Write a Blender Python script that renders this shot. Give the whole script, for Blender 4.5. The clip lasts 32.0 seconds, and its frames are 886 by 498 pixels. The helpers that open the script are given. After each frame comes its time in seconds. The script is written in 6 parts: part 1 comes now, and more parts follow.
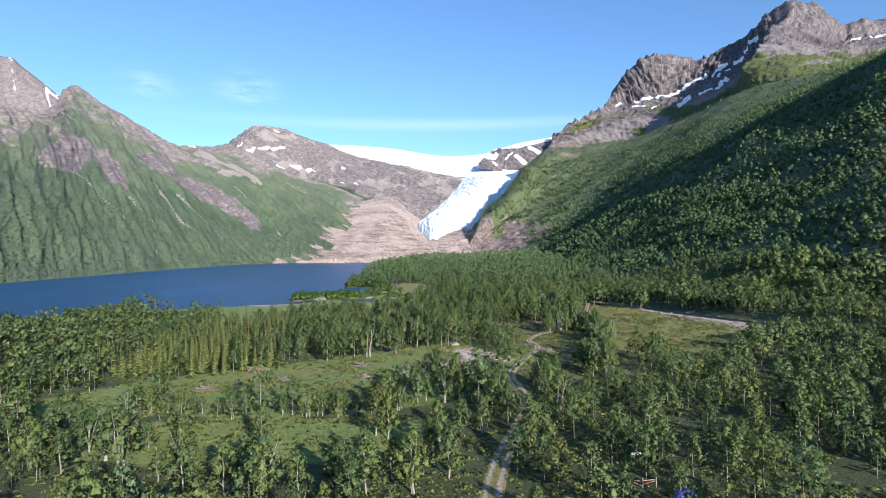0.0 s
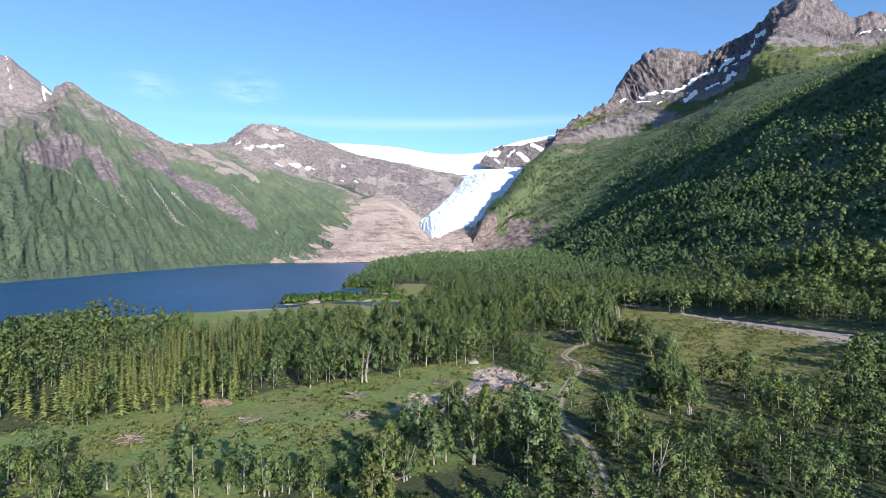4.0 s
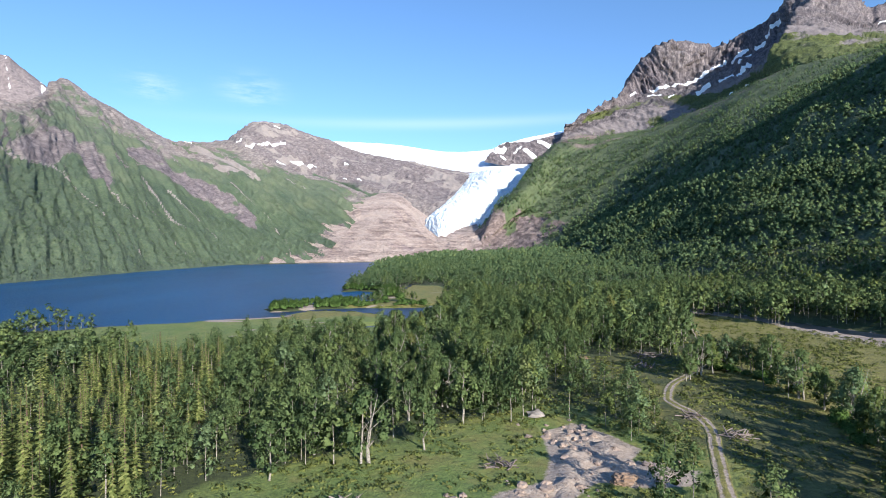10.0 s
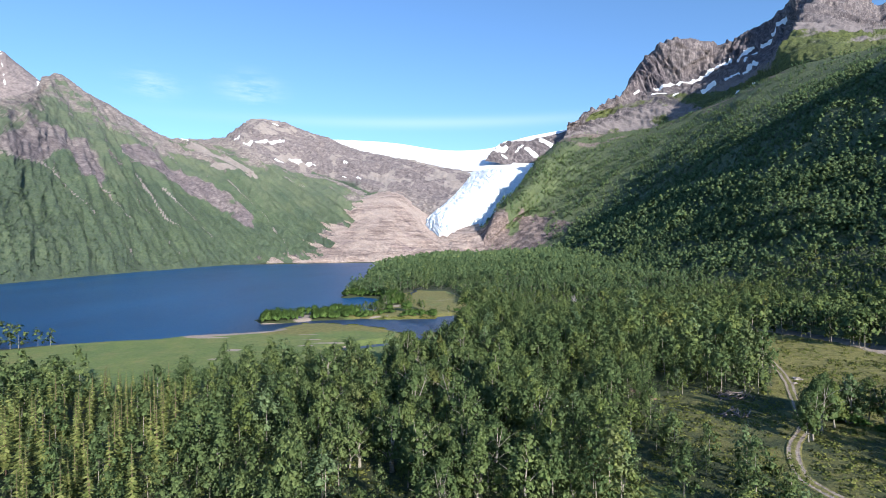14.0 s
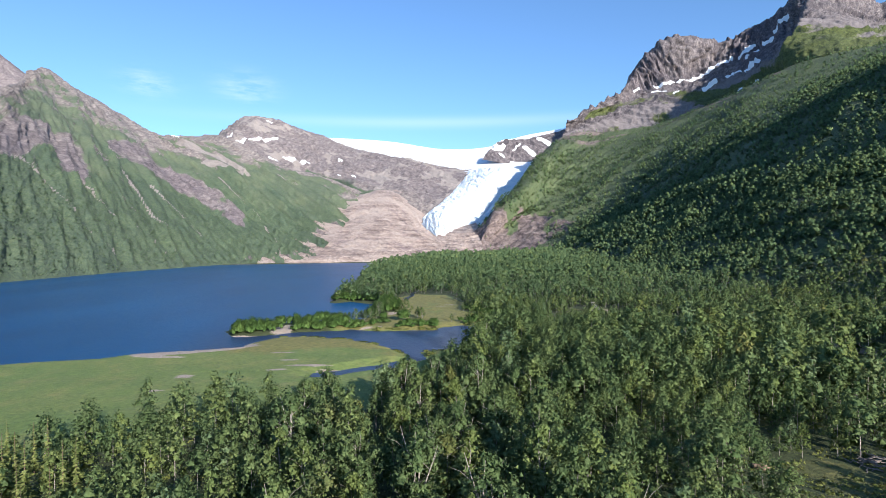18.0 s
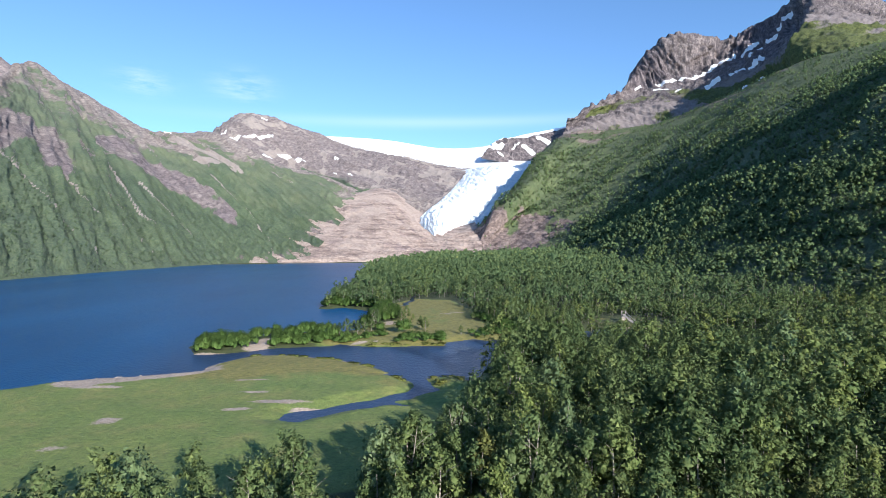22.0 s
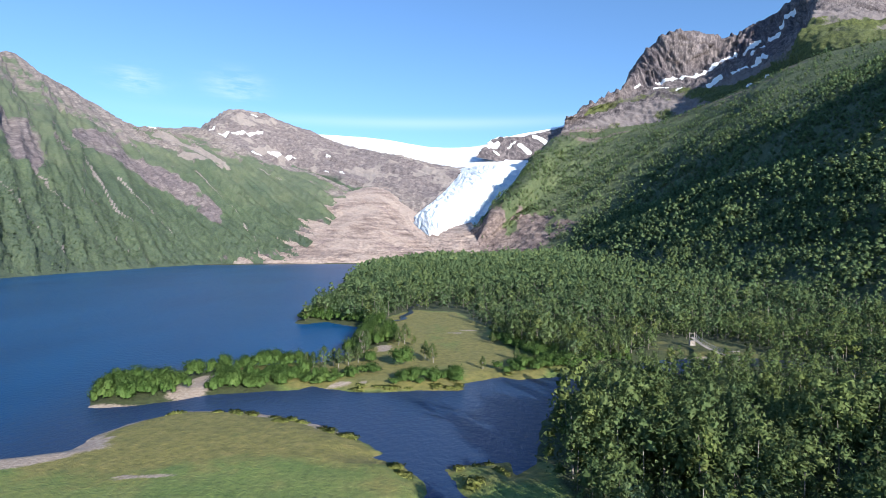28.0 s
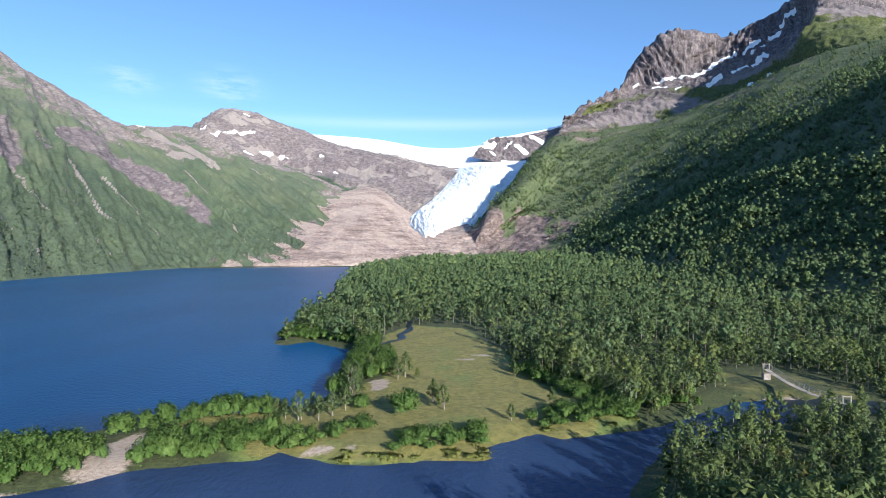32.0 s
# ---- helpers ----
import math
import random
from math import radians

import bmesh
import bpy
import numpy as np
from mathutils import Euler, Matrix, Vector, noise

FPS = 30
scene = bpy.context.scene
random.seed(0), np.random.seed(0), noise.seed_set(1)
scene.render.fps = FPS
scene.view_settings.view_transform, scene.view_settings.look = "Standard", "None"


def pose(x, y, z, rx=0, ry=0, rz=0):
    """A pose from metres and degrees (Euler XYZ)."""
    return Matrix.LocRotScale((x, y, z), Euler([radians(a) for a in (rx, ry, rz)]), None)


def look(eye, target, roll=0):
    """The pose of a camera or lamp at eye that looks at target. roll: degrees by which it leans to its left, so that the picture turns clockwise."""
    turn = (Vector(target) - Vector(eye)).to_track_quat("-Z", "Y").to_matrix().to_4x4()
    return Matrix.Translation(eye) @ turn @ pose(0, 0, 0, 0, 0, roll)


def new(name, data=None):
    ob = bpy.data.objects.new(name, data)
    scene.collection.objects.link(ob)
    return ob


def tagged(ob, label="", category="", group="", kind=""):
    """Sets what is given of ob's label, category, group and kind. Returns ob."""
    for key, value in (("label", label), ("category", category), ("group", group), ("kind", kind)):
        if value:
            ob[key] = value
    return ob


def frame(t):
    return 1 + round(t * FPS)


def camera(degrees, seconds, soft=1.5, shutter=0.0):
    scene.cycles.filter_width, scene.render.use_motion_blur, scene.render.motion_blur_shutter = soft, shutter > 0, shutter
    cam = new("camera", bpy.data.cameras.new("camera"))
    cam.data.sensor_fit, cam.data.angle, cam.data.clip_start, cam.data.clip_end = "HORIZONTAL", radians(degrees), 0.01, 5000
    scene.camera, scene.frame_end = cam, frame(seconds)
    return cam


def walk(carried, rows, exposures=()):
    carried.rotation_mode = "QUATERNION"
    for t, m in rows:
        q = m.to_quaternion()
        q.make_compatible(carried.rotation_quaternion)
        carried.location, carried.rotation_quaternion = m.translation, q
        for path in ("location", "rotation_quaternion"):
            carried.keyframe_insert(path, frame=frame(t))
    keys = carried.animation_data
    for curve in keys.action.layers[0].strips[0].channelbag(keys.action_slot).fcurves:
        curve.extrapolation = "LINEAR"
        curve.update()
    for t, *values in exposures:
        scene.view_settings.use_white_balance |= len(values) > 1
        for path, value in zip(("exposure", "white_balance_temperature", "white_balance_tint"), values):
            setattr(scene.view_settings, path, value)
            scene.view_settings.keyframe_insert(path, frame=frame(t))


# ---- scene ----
cam = camera(76.4, 32.0, soft=0.6)
PATH = [
    (0, (0.975, 1.578, 35.048), (0.956, 3.578, 35.043), -0.4),
    (0.5, (0.239, 6.347, 35.112), (0.219, 8.346, 35.106), -0.4),
    (1, (-0.302, 10.809, 35.098), (-0.32, 12.809, 35.091), -0.4),
    (1.5, (-0.709, 15.113, 35.401), (-0.73, 17.113, 35.393), -0.5),
    (2, (-1.263, 19.862, 35.403), (-1.285, 21.862, 35.395), -0.5),
    (2.5, (-1.696, 25.125, 35.169), (-1.719, 27.125, 35.162), -0.5),
    (3, (-2.05, 30.55, 34.795), (-2.072, 32.55, 34.786), -0.6),
    (3.5, (-2.675, 35.893, 34.17), (-2.697, 37.893, 34.162), -0.6),
    (5.5, (-4.899, 56.089, 31.533), (-4.926, 58.089, 31.526), -0.7),
    (6, (-5.563, 61.074, 31.099), (-5.593, 63.074, 31.09), -0.7),
    (6.5, (-6.293, 65.883, 30.887), (-6.322, 67.883, 30.878), -0.7),
    (7, (-6.874, 70.7, 30.666), (-6.904, 72.7, 30.656), -0.7),
    (7.5, (-7.52, 75.626, 30.364), (-7.552, 77.626, 30.355), -0.8),
    (8, (-8.146, 80.268, 30.358), (-8.18, 82.268, 30.349), -0.8),
    (8.5, (-8.679, 84.921, 30.447), (-8.715, 86.921, 30.437), -0.9),
    (9, (-9.386, 89.256, 30.717), (-9.422, 91.256, 30.708), -0.9),
    (9.5, (-10.394, 92.806, 31.156), (-10.43, 94.806, 31.146), -1.0),
    (10, (-11.104, 96.813, 31.455), (-11.14, 98.813, 31.446), -0.9),
    (10.5, (-11.752, 101.103, 31.584), (-11.786, 103.103, 31.575), -0.8),
    (11, (-12.331, 105.229, 31.745), (-12.365, 107.229, 31.736), -0.8),
    (11.5, (-13.154, 108.969, 32.033), (-13.187, 110.968, 32.023), -0.8),
    (12, (-13.929, 113.067, 32.45), (-13.964, 115.066, 32.441), -0.8),
    (12.5, (-14.928, 116.702, 32.83), (-14.961, 118.702, 32.821), -0.7),
    (13, (-15.853, 120.75, 33.136), (-15.886, 122.75, 33.125), -0.7),
    (13.5, (-16.808, 124.707, 33.362), (-16.841, 126.707, 33.352), -0.7),
    (14, (-17.935, 128.435, 33.714), (-17.967, 130.435, 33.702), -0.7),
    (14.5, (-19.084, 132.399, 33.855), (-19.112, 134.399, 33.843), -0.7),
    (16.5, (-19.863, 153.237, 33.142), (-19.889, 155.237, 33.131), -0.7),
    (17, (-20.769, 157.972, 33.245), (-20.793, 159.972, 33.233), -0.7),
    (17.5, (-21.273, 161.798, 33.361), (-21.297, 163.798, 33.351), -0.7),
    (18, (-21.358, 165.589, 33.483), (-21.375, 167.589, 33.47), -0.6),
    (18.5, (-21.805, 169.861, 33.572), (-21.82, 171.861, 33.559), -0.6),
    (19, (-22.236, 174.685, 33.694), (-22.251, 176.685, 33.68), -0.6),
    (19.5, (-22.655, 179.313, 33.681), (-22.668, 181.313, 33.667), -0.6),
    (20, (-23.067, 183.63, 33.606), (-23.08, 185.63, 33.593), -0.5),
    (20.5, (-23.769, 188.531, 33.532), (-23.781, 190.53, 33.518), -0.4),
    (21, (-24.613, 193.467, 33.548), (-24.617, 195.467, 33.534), -0.4),
    (21.5, (-25.342, 198.605, 33.22), (-25.347, 200.605, 33.208), -0.4),
    (22, (-25.752, 203.459, 32.952), (-25.757, 205.458, 32.939), -0.4),
    (22.5, (-26.436, 208.096, 32.663), (-26.437, 210.096, 32.651), -0.3),
    (23, (-26.839, 213.233, 32.479), (-26.836, 215.233, 32.468), -0.3),
    (23.5, (-27.299, 218.381, 32.337), (-27.29, 220.381, 32.328), -0.3),
    (24, (-27.752, 223.361, 32.319), (-27.742, 225.361, 32.309), -0.3),
    (24.5, (-28.351, 227.934, 32.403), (-28.339, 229.934, 32.392), -0.3),
    (25, (-29.01, 232.855, 32.425), (-28.996, 234.855, 32.415), -0.2),
    (25.5, (-29.751, 237.937, 32.506), (-29.735, 239.937, 32.495), -0.2),
    (27.5, (-31.263, 255.817, 32.556), (-31.243, 257.817, 32.546), -0.2),
    (28, (-31.727, 260.389, 32.64), (-31.706, 262.389, 32.63), -0.1),
    (28.5, (-31.984, 265.292, 32.751), (-31.961, 267.292, 32.742), -0.2),
    (29, (-32.469, 269.979, 32.861), (-32.441, 271.979, 32.852), -0.1),
    (29.5, (-32.885, 274.305, 33.058), (-32.856, 276.304, 33.048), -0.1),
    (30, (-33.197, 278.84, 33.182), (-33.166, 280.84, 33.176), -0.3),
    (30.5, (-33.656, 283.351, 33.449), (-33.622, 285.35, 33.444), -0.2),
    (31, (-34.065, 287.74, 33.712), (-34.03, 289.739, 33.707), -0.3),
    (31.5, (-34.661, 292.113, 34.13), (-34.625, 294.113, 34.126), -0.2),
    (32, (-35.329, 296.61, 34.548), (-35.289, 298.61, 34.542), -0.1),
]
walk(cam, [(t, look(eye, target, roll)) for t, eye, target, roll in PATH])
# ---- world, sun, exposure ----
SUN_AZ = Vector((0.47, -0.883, 0)).normalized()     # horizontal way towards the sun
SUN_EL = radians(19.0)
sun_way = Vector((SUN_AZ.x * math.cos(SUN_EL), SUN_AZ.y * math.cos(SUN_EL), math.sin(SUN_EL)))
sun_data = bpy.data.lights.new("sun", "SUN")
sun_data.energy, sun_data.angle, sun_data.color = 5.0, radians(0.53), (1.0, 0.92, 0.83)
sun = new("sun", sun_data)
sun.matrix_world = look((0, 0, 400), Vector((0, 0, 400)) - sun_way)

world = bpy.data.worlds.new("world")
scene.world = world
world.use_nodes = True
wn, wl = world.node_tree.nodes, world.node_tree.links
wn.clear()
w_out = wn.new("ShaderNodeOutputWorld")
w_bg = wn.new("ShaderNodeBackground")
w_sky = wn.new("ShaderNodeTexSky")
w_sky.sky_type, w_sky.sun_disc = "NISHITA", False
w_sky.sun_elevation, w_sky.sun_rotation = SUN_EL, math.atan2(SUN_AZ.x, SUN_AZ.y)
w_sky.air_density, w_sky.dust_density, w_sky.ozone_density = 1.0, 0.3, 2.2
w_bg.inputs["Strength"].default_value = 0.1
# a thin veil above the ice cap and two faint wisps
w_tc = wn.new("ShaderNodeTexCoord")
w_sep = wn.new("ShaderNodeSeparateXYZ")
wl.new(w_tc.outputs["Generated"], w_sep.inputs["Vector"])


def sky_math(kind, p, q):
    node = wn.new("ShaderNodeMath")
    node.operation = kind
    for k, v in enumerate((p, q)):
        if v is None:
            continue
        if isinstance(v, (int, float)):
            node.inputs[k].default_value = v
        else:
            wl.new(v, node.inputs[k])
    return node.outputs["Value"]


def sky_spot(x, z, wide, high):
    """A soft oval in the sky round one direction, seen up the valley."""
    dx = sky_math("DIVIDE", sky_math("SUBTRACT", w_sep.outputs["X"], x), wide)
    dz = sky_math("DIVIDE", sky_math("SUBTRACT", w_sep.outputs["Z"], z), high)
    d = sky_math("ADD", sky_math("MULTIPLY", dx, dx), sky_math("MULTIPLY", dz, dz))
    front = sky_math("GREATER_THAN", w_sep.outputs["Y"], 0.0)
    return sky_math("MULTIPLY", sky_math("POWER", 2.718, sky_math("MULTIPLY", d, -1.0)), front)


w_map = wn.new("ShaderNodeMapping")
w_map.inputs["Scale"].default_value = (5.0, 5.0, 26.0)
w_map.inputs["Rotation"].default_value = (0, radians(14), 0)
w_noise = wn.new("ShaderNodeTexNoise")
w_noise.inputs["Scale"].default_value, w_noise.inputs["Detail"].default_value, w_noise.inputs["Roughness"].default_value = 2.2, 6.0, 0.68
wl.new(w_tc.outputs["Generated"], w_map.inputs["Vector"])
wl.new(w_map.outputs["Vector"], w_noise.inputs["Vector"])
w_ramp = wn.new("ShaderNodeMapRange")
w_ramp.inputs["From Min"].default_value, w_ramp.inputs["From Max"].default_value = 0.42, 0.72
wl.new(w_noise.outputs["Fac"], w_ramp.inputs["Value"])
w_wisp = sky_math("MULTIPLY", sky_math("ADD", sky_spot(-0.455, 0.252, 0.03, 0.016), sky_spot(-0.322, 0.258, 0.035, 0.02)), w_ramp.outputs["Result"])
w_veil = sky_math("ADD", sky_math("MULTIPLY", sky_spot(-0.02, 0.213, 0.3, 0.009), 0.22), sky_math("MULTIPLY", w_wisp, 0.5))
w_mix = wn.new("ShaderNodeMixRGB")
w_mix.inputs["Color2"].default_value = (6.2, 7.2, 8.2, 1)
wl.new(w_veil, w_mix.inputs["Fac"])
w_tint = wn.new("ShaderNodeMixRGB")
w_tint.blend_type = "MULTIPLY"
w_tint.inputs["Fac"].default_value = 1.0
w_tint.inputs["Color2"].default_value = (0.72, 0.95, 1.22, 1)
wl.new(w_sky.outputs["Color"], w_tint.inputs["Color1"])
wl.new(w_tint.outputs["Color"], w_mix.inputs["Color1"])
wl.new(w_mix.outputs["Color"], w_bg.inputs["Color"])
wl.new(w_bg.outputs["Background"], w_out.inputs["Surface"])
scene.view_settings.exposure = 0.89

# ---- numeric helpers ----
def smooth(a, b, x):
    t = np.clip((x - a) / (b - a), 0, 1)
    return t * t * (3 - 2 * t)


def value_noise(x, y, seed=0):
    """Smooth noise of 0..1 on the plane, for arrays."""
    xi, yi = np.floor(x).astype(np.int64), np.floor(y).astype(np.int64)
    fx, fy = x - xi, y - yi
    fx, fy = fx * fx * fx * (fx * (fx * 6 - 15) + 10), fy * fy * fy * (fy * (fy * 6 - 15) + 10)

    def corner(i, j):
        h = (i * 374761393 + j * 668265263 + seed * 974711) & 0xFFFFFFFF
        h = ((h ^ (h >> 13)) * 1274126177) & 0xFFFFFFFF
        return ((h ^ (h >> 16)) & 0xFFFF) / 65535.0

    a = corner(xi, yi) * (1 - fx) + corner(xi + 1, yi) * fx
    b = corner(xi, yi + 1) * (1 - fx) + corner(xi + 1, yi + 1) * fx
    return a * (1 - fy) + b * fy


def fbm(x, y, octaves=4, seed=0, gain=0.5):
    """Layered noise, about -1..1."""
    total, amp, norm = 0, 1.0, 0
    for k in range(octaves):
        total = total + amp * (value_noise(x, y, seed + k * 17) * 2 - 1)
        norm += amp
        amp *= gain
        x, y = x * 2.03 + 13.7, y * 2.03 + 7.1
    return total / norm


def ridged(x, y, octaves=4, seed=0):
    """Sharp-crested layered noise, 0..1."""
    total, amp, norm = 0, 1.0, 0
    for k in range(octaves):
        n = 1 - np.abs(value_noise(x, y, seed + k * 31) * 2 - 1)
        total = total + amp * n * n
        norm += amp
        amp *= 0.5
        x, y = x * 2.1 + 3.3, y * 2.1 + 9.2
    return total / norm


def spline(points, t):
    """Catmull-Rom through the points (n, k), at parameters t of 0..1."""
    p = np.asarray(points, float)
    n = len(p)
    s = np.clip(t, 0, 1) * (n - 1)
    i = np.clip(np.floor(s).astype(int), 0, n - 2)
    f = (s - i)[:, None]
    p0, p1, p2, p3 = p[np.maximum(i - 1, 0)], p[i], p[i + 1], p[np.minimum(i + 2, n - 1)]
    return 0.5 * (2 * p1 + (p2 - p0) * f + (2 * p0 - 5 * p1 + 4 * p2 - p3) * f ** 2 + (3 * p1 - p0 - 3 * p2 + p3) * f ** 3)


def sheet_normals(p):
    du, dv = np.gradient(p, axis=1), np.gradient(p, axis=0)
    n = np.cross(du, dv)
    n /= np.linalg.norm(n, axis=2, keepdims=True) + 1e-9
    return np.where(n[..., 2:3] < 0, -n, n)


def sheet_mesh(name, p, masks=(), material=None, flat=False):
    """A grid mesh from the sheet, with named point masks of 0..1 for its material."""
    nv, nu = p.shape[:2]
    idx = np.arange(nu * nv).reshape(nv, nu)
    quads = np.stack([idx[:-1, :-1], idx[:-1, 1:], idx[1:, 1:], idx[1:, :-1]], axis=-1).reshape(-1, 4)
    a, b, c = p[0, 0], p[0, 1], p[1, 0]
    if np.cross(b - a, c - a)[2] < 0:
        quads = quads[:, ::-1]
    me = fast_mesh(name, p.reshape(-1, 3), quads)
    for key, arr in masks:
        at = me.attributes.new(key, "FLOAT", "POINT")
        at.data.foreach_set("value", np.clip(arr, 0, 1).astype(np.float32).ravel())
    me.polygons.foreach_set("use_smooth", np.full(len(quads), not flat))
    if material:
        me.materials.append(material)
    return me


def fast_mesh(name, verts, faces):
    """A mesh from arrays; all faces have the same number of corners."""
    faces = np.ascontiguousarray(faces, dtype=np.int32)
    n, k = faces.shape
    me = bpy.data.meshes.new(name)
    me.vertices.add(len(verts))
    me.vertices.foreach_set("co", np.asarray(verts, np.float32).ravel())
    me.loops.add(n * k)
    me.loops.foreach_set("vertex_index", faces.ravel())
    me.polygons.add(n)
    me.polygons.foreach_set("loop_start", np.arange(0, n * k, k, dtype=np.int32))
    me.update(calc_edges=True)
    return me


def inside(poly, x, y):
    """Which of the places lie in the polygon."""
    p = np.asarray(poly, float)
    hit = np.zeros(np.shape(x), bool)
    for (x1, y1), (x2, y2) in zip(p, np.roll(p, -1, axis=0)):
        if y1 == y2:
            continue
        hit ^= ((y1 > y) != (y2 > y)) & (x < (x2 - x1) * (y - y1) / (y2 - y1) + x1)
    return hit


def line_gap(line, x, y, closed=False):
    """The distance of the places from a broken line."""
    p = np.asarray(line, float)
    q = np.roll(p, -1, axis=0) if closed else p[1:]
    best = np.full(np.shape(x), 1e9)
    for (x1, y1), (x2, y2) in zip(p, q):
        dx, dy = x2 - x1, y2 - y1
        t = np.clip(((x - x1) * dx + (y - y1) * dy) / (dx * dx + dy * dy + 1e-9), 0, 1)
        best = np.minimum(best, np.hypot(x - x1 - t * dx, y - y1 - t * dy))
    return best


def depth_in(poly, x, y):
    """Metres inside (plus) or outside (minus) the polygon."""
    g = line_gap(poly, x, y, True)
    return np.where(inside(poly, x, y), g, -g)


# ---- materials ----
def material(name):
    m = bpy.data.materials.new(name)
    m.use_nodes = True
    nodes, links = m.node_tree.nodes, m.node_tree.links
    nodes.clear()
    out = nodes.new("ShaderNodeOutputMaterial")
    bsdf = nodes.new("ShaderNodeBsdfPrincipled")
    links.new(bsdf.outputs["BSDF"], out.inputs["Surface"])
    return m, nodes, links, bsdf


def noise_node(nodes, links, scale, detail=5.0, rough=0.6, stretch=None):
    tc = nodes.new("ShaderNodeTexCoord")
    n = nodes.new("ShaderNodeTexNoise")
    n.inputs["Scale"].default_value, n.inputs["Detail"].default_value, n.inputs["Roughness"].default_value = scale, detail, rough
    if stretch:
        mp = nodes.new("ShaderNodeMapping")
        mp.inputs["Scale"].default_value = stretch
        links.new(tc.outputs["Object"], mp.inputs["Vector"])
        links.new(mp.outputs["Vector"], n.inputs["Vector"])
    else:
        links.new(tc.outputs["Object"], n.inputs["Vector"])
    return n.outputs["Fac"]


def ramp_node(nodes, links, fac, stops):
    r = nodes.new("ShaderNodeValToRGB")
    while len(r.color_ramp.elements) < len(stops):
        r.color_ramp.elements.new(0.5)
    for e, (pos, col) in zip(r.color_ramp.elements, stops):
        e.position, e.color = pos, (*col, 1)
    links.new(fac, r.inputs["Fac"])
    return r.outputs["Color"]


def mix_node(nodes, links, fac, a, b, mode="MIX"):
    m = nodes.new("ShaderNodeMixRGB")
    m.blend_type = mode
    for socket, v in (("Fac", fac), ("Color1", a), ("Color2", b)):
        if isinstance(v, (int, float)):
            m.inputs[socket].default_value = v
        elif isinstance(v, tuple):
            m.inputs[socket].default_value = (*v, 1)
        else:
            links.new(v, m.inputs[socket])
    return m.outputs["Color"]


def mask_node(nodes, key):
    a = nodes.new("ShaderNodeAttribute")
    a.attribute_name = key
    return a.outputs["Fac"]


def bump_node(nodes, links, bsdf, height, strength, distance):
    b = nodes.new("ShaderNodeBump")
    b.inputs["Strength"].default_value, b.inputs["Distance"].default_value = strength, distance
    links.new(height, b.inputs["Height"])
    links.new(b.outputs["Normal"], bsdf.inputs["Normal"])


def edge_mask(nodes, links, mask, noise, width=0.25):
    """A mask whose border is broken up by noise."""
    add = nodes.new("ShaderNodeMath")
    add.operation = "ADD"
    links.new(mask, add.inputs[0])
    sub = nodes.new("ShaderNodeMath")
    sub.operation = "MULTIPLY_ADD"
    links.new(noise, sub.inputs[0])
    sub.inputs[1].default_value, sub.inputs[2].default_value = 1.0, -0.5
    links.new(sub.outputs[0], add.inputs[1])
    mr = nodes.new("ShaderNodeMapRange")
    mr.inputs["From Min"].default_value, mr.inputs["From Max"].default_value = 0.5 - width / 2, 0.5 + width / 2
    links.new(add.outputs[0], mr.inputs["Value"])
    return mr.outputs["Result"]


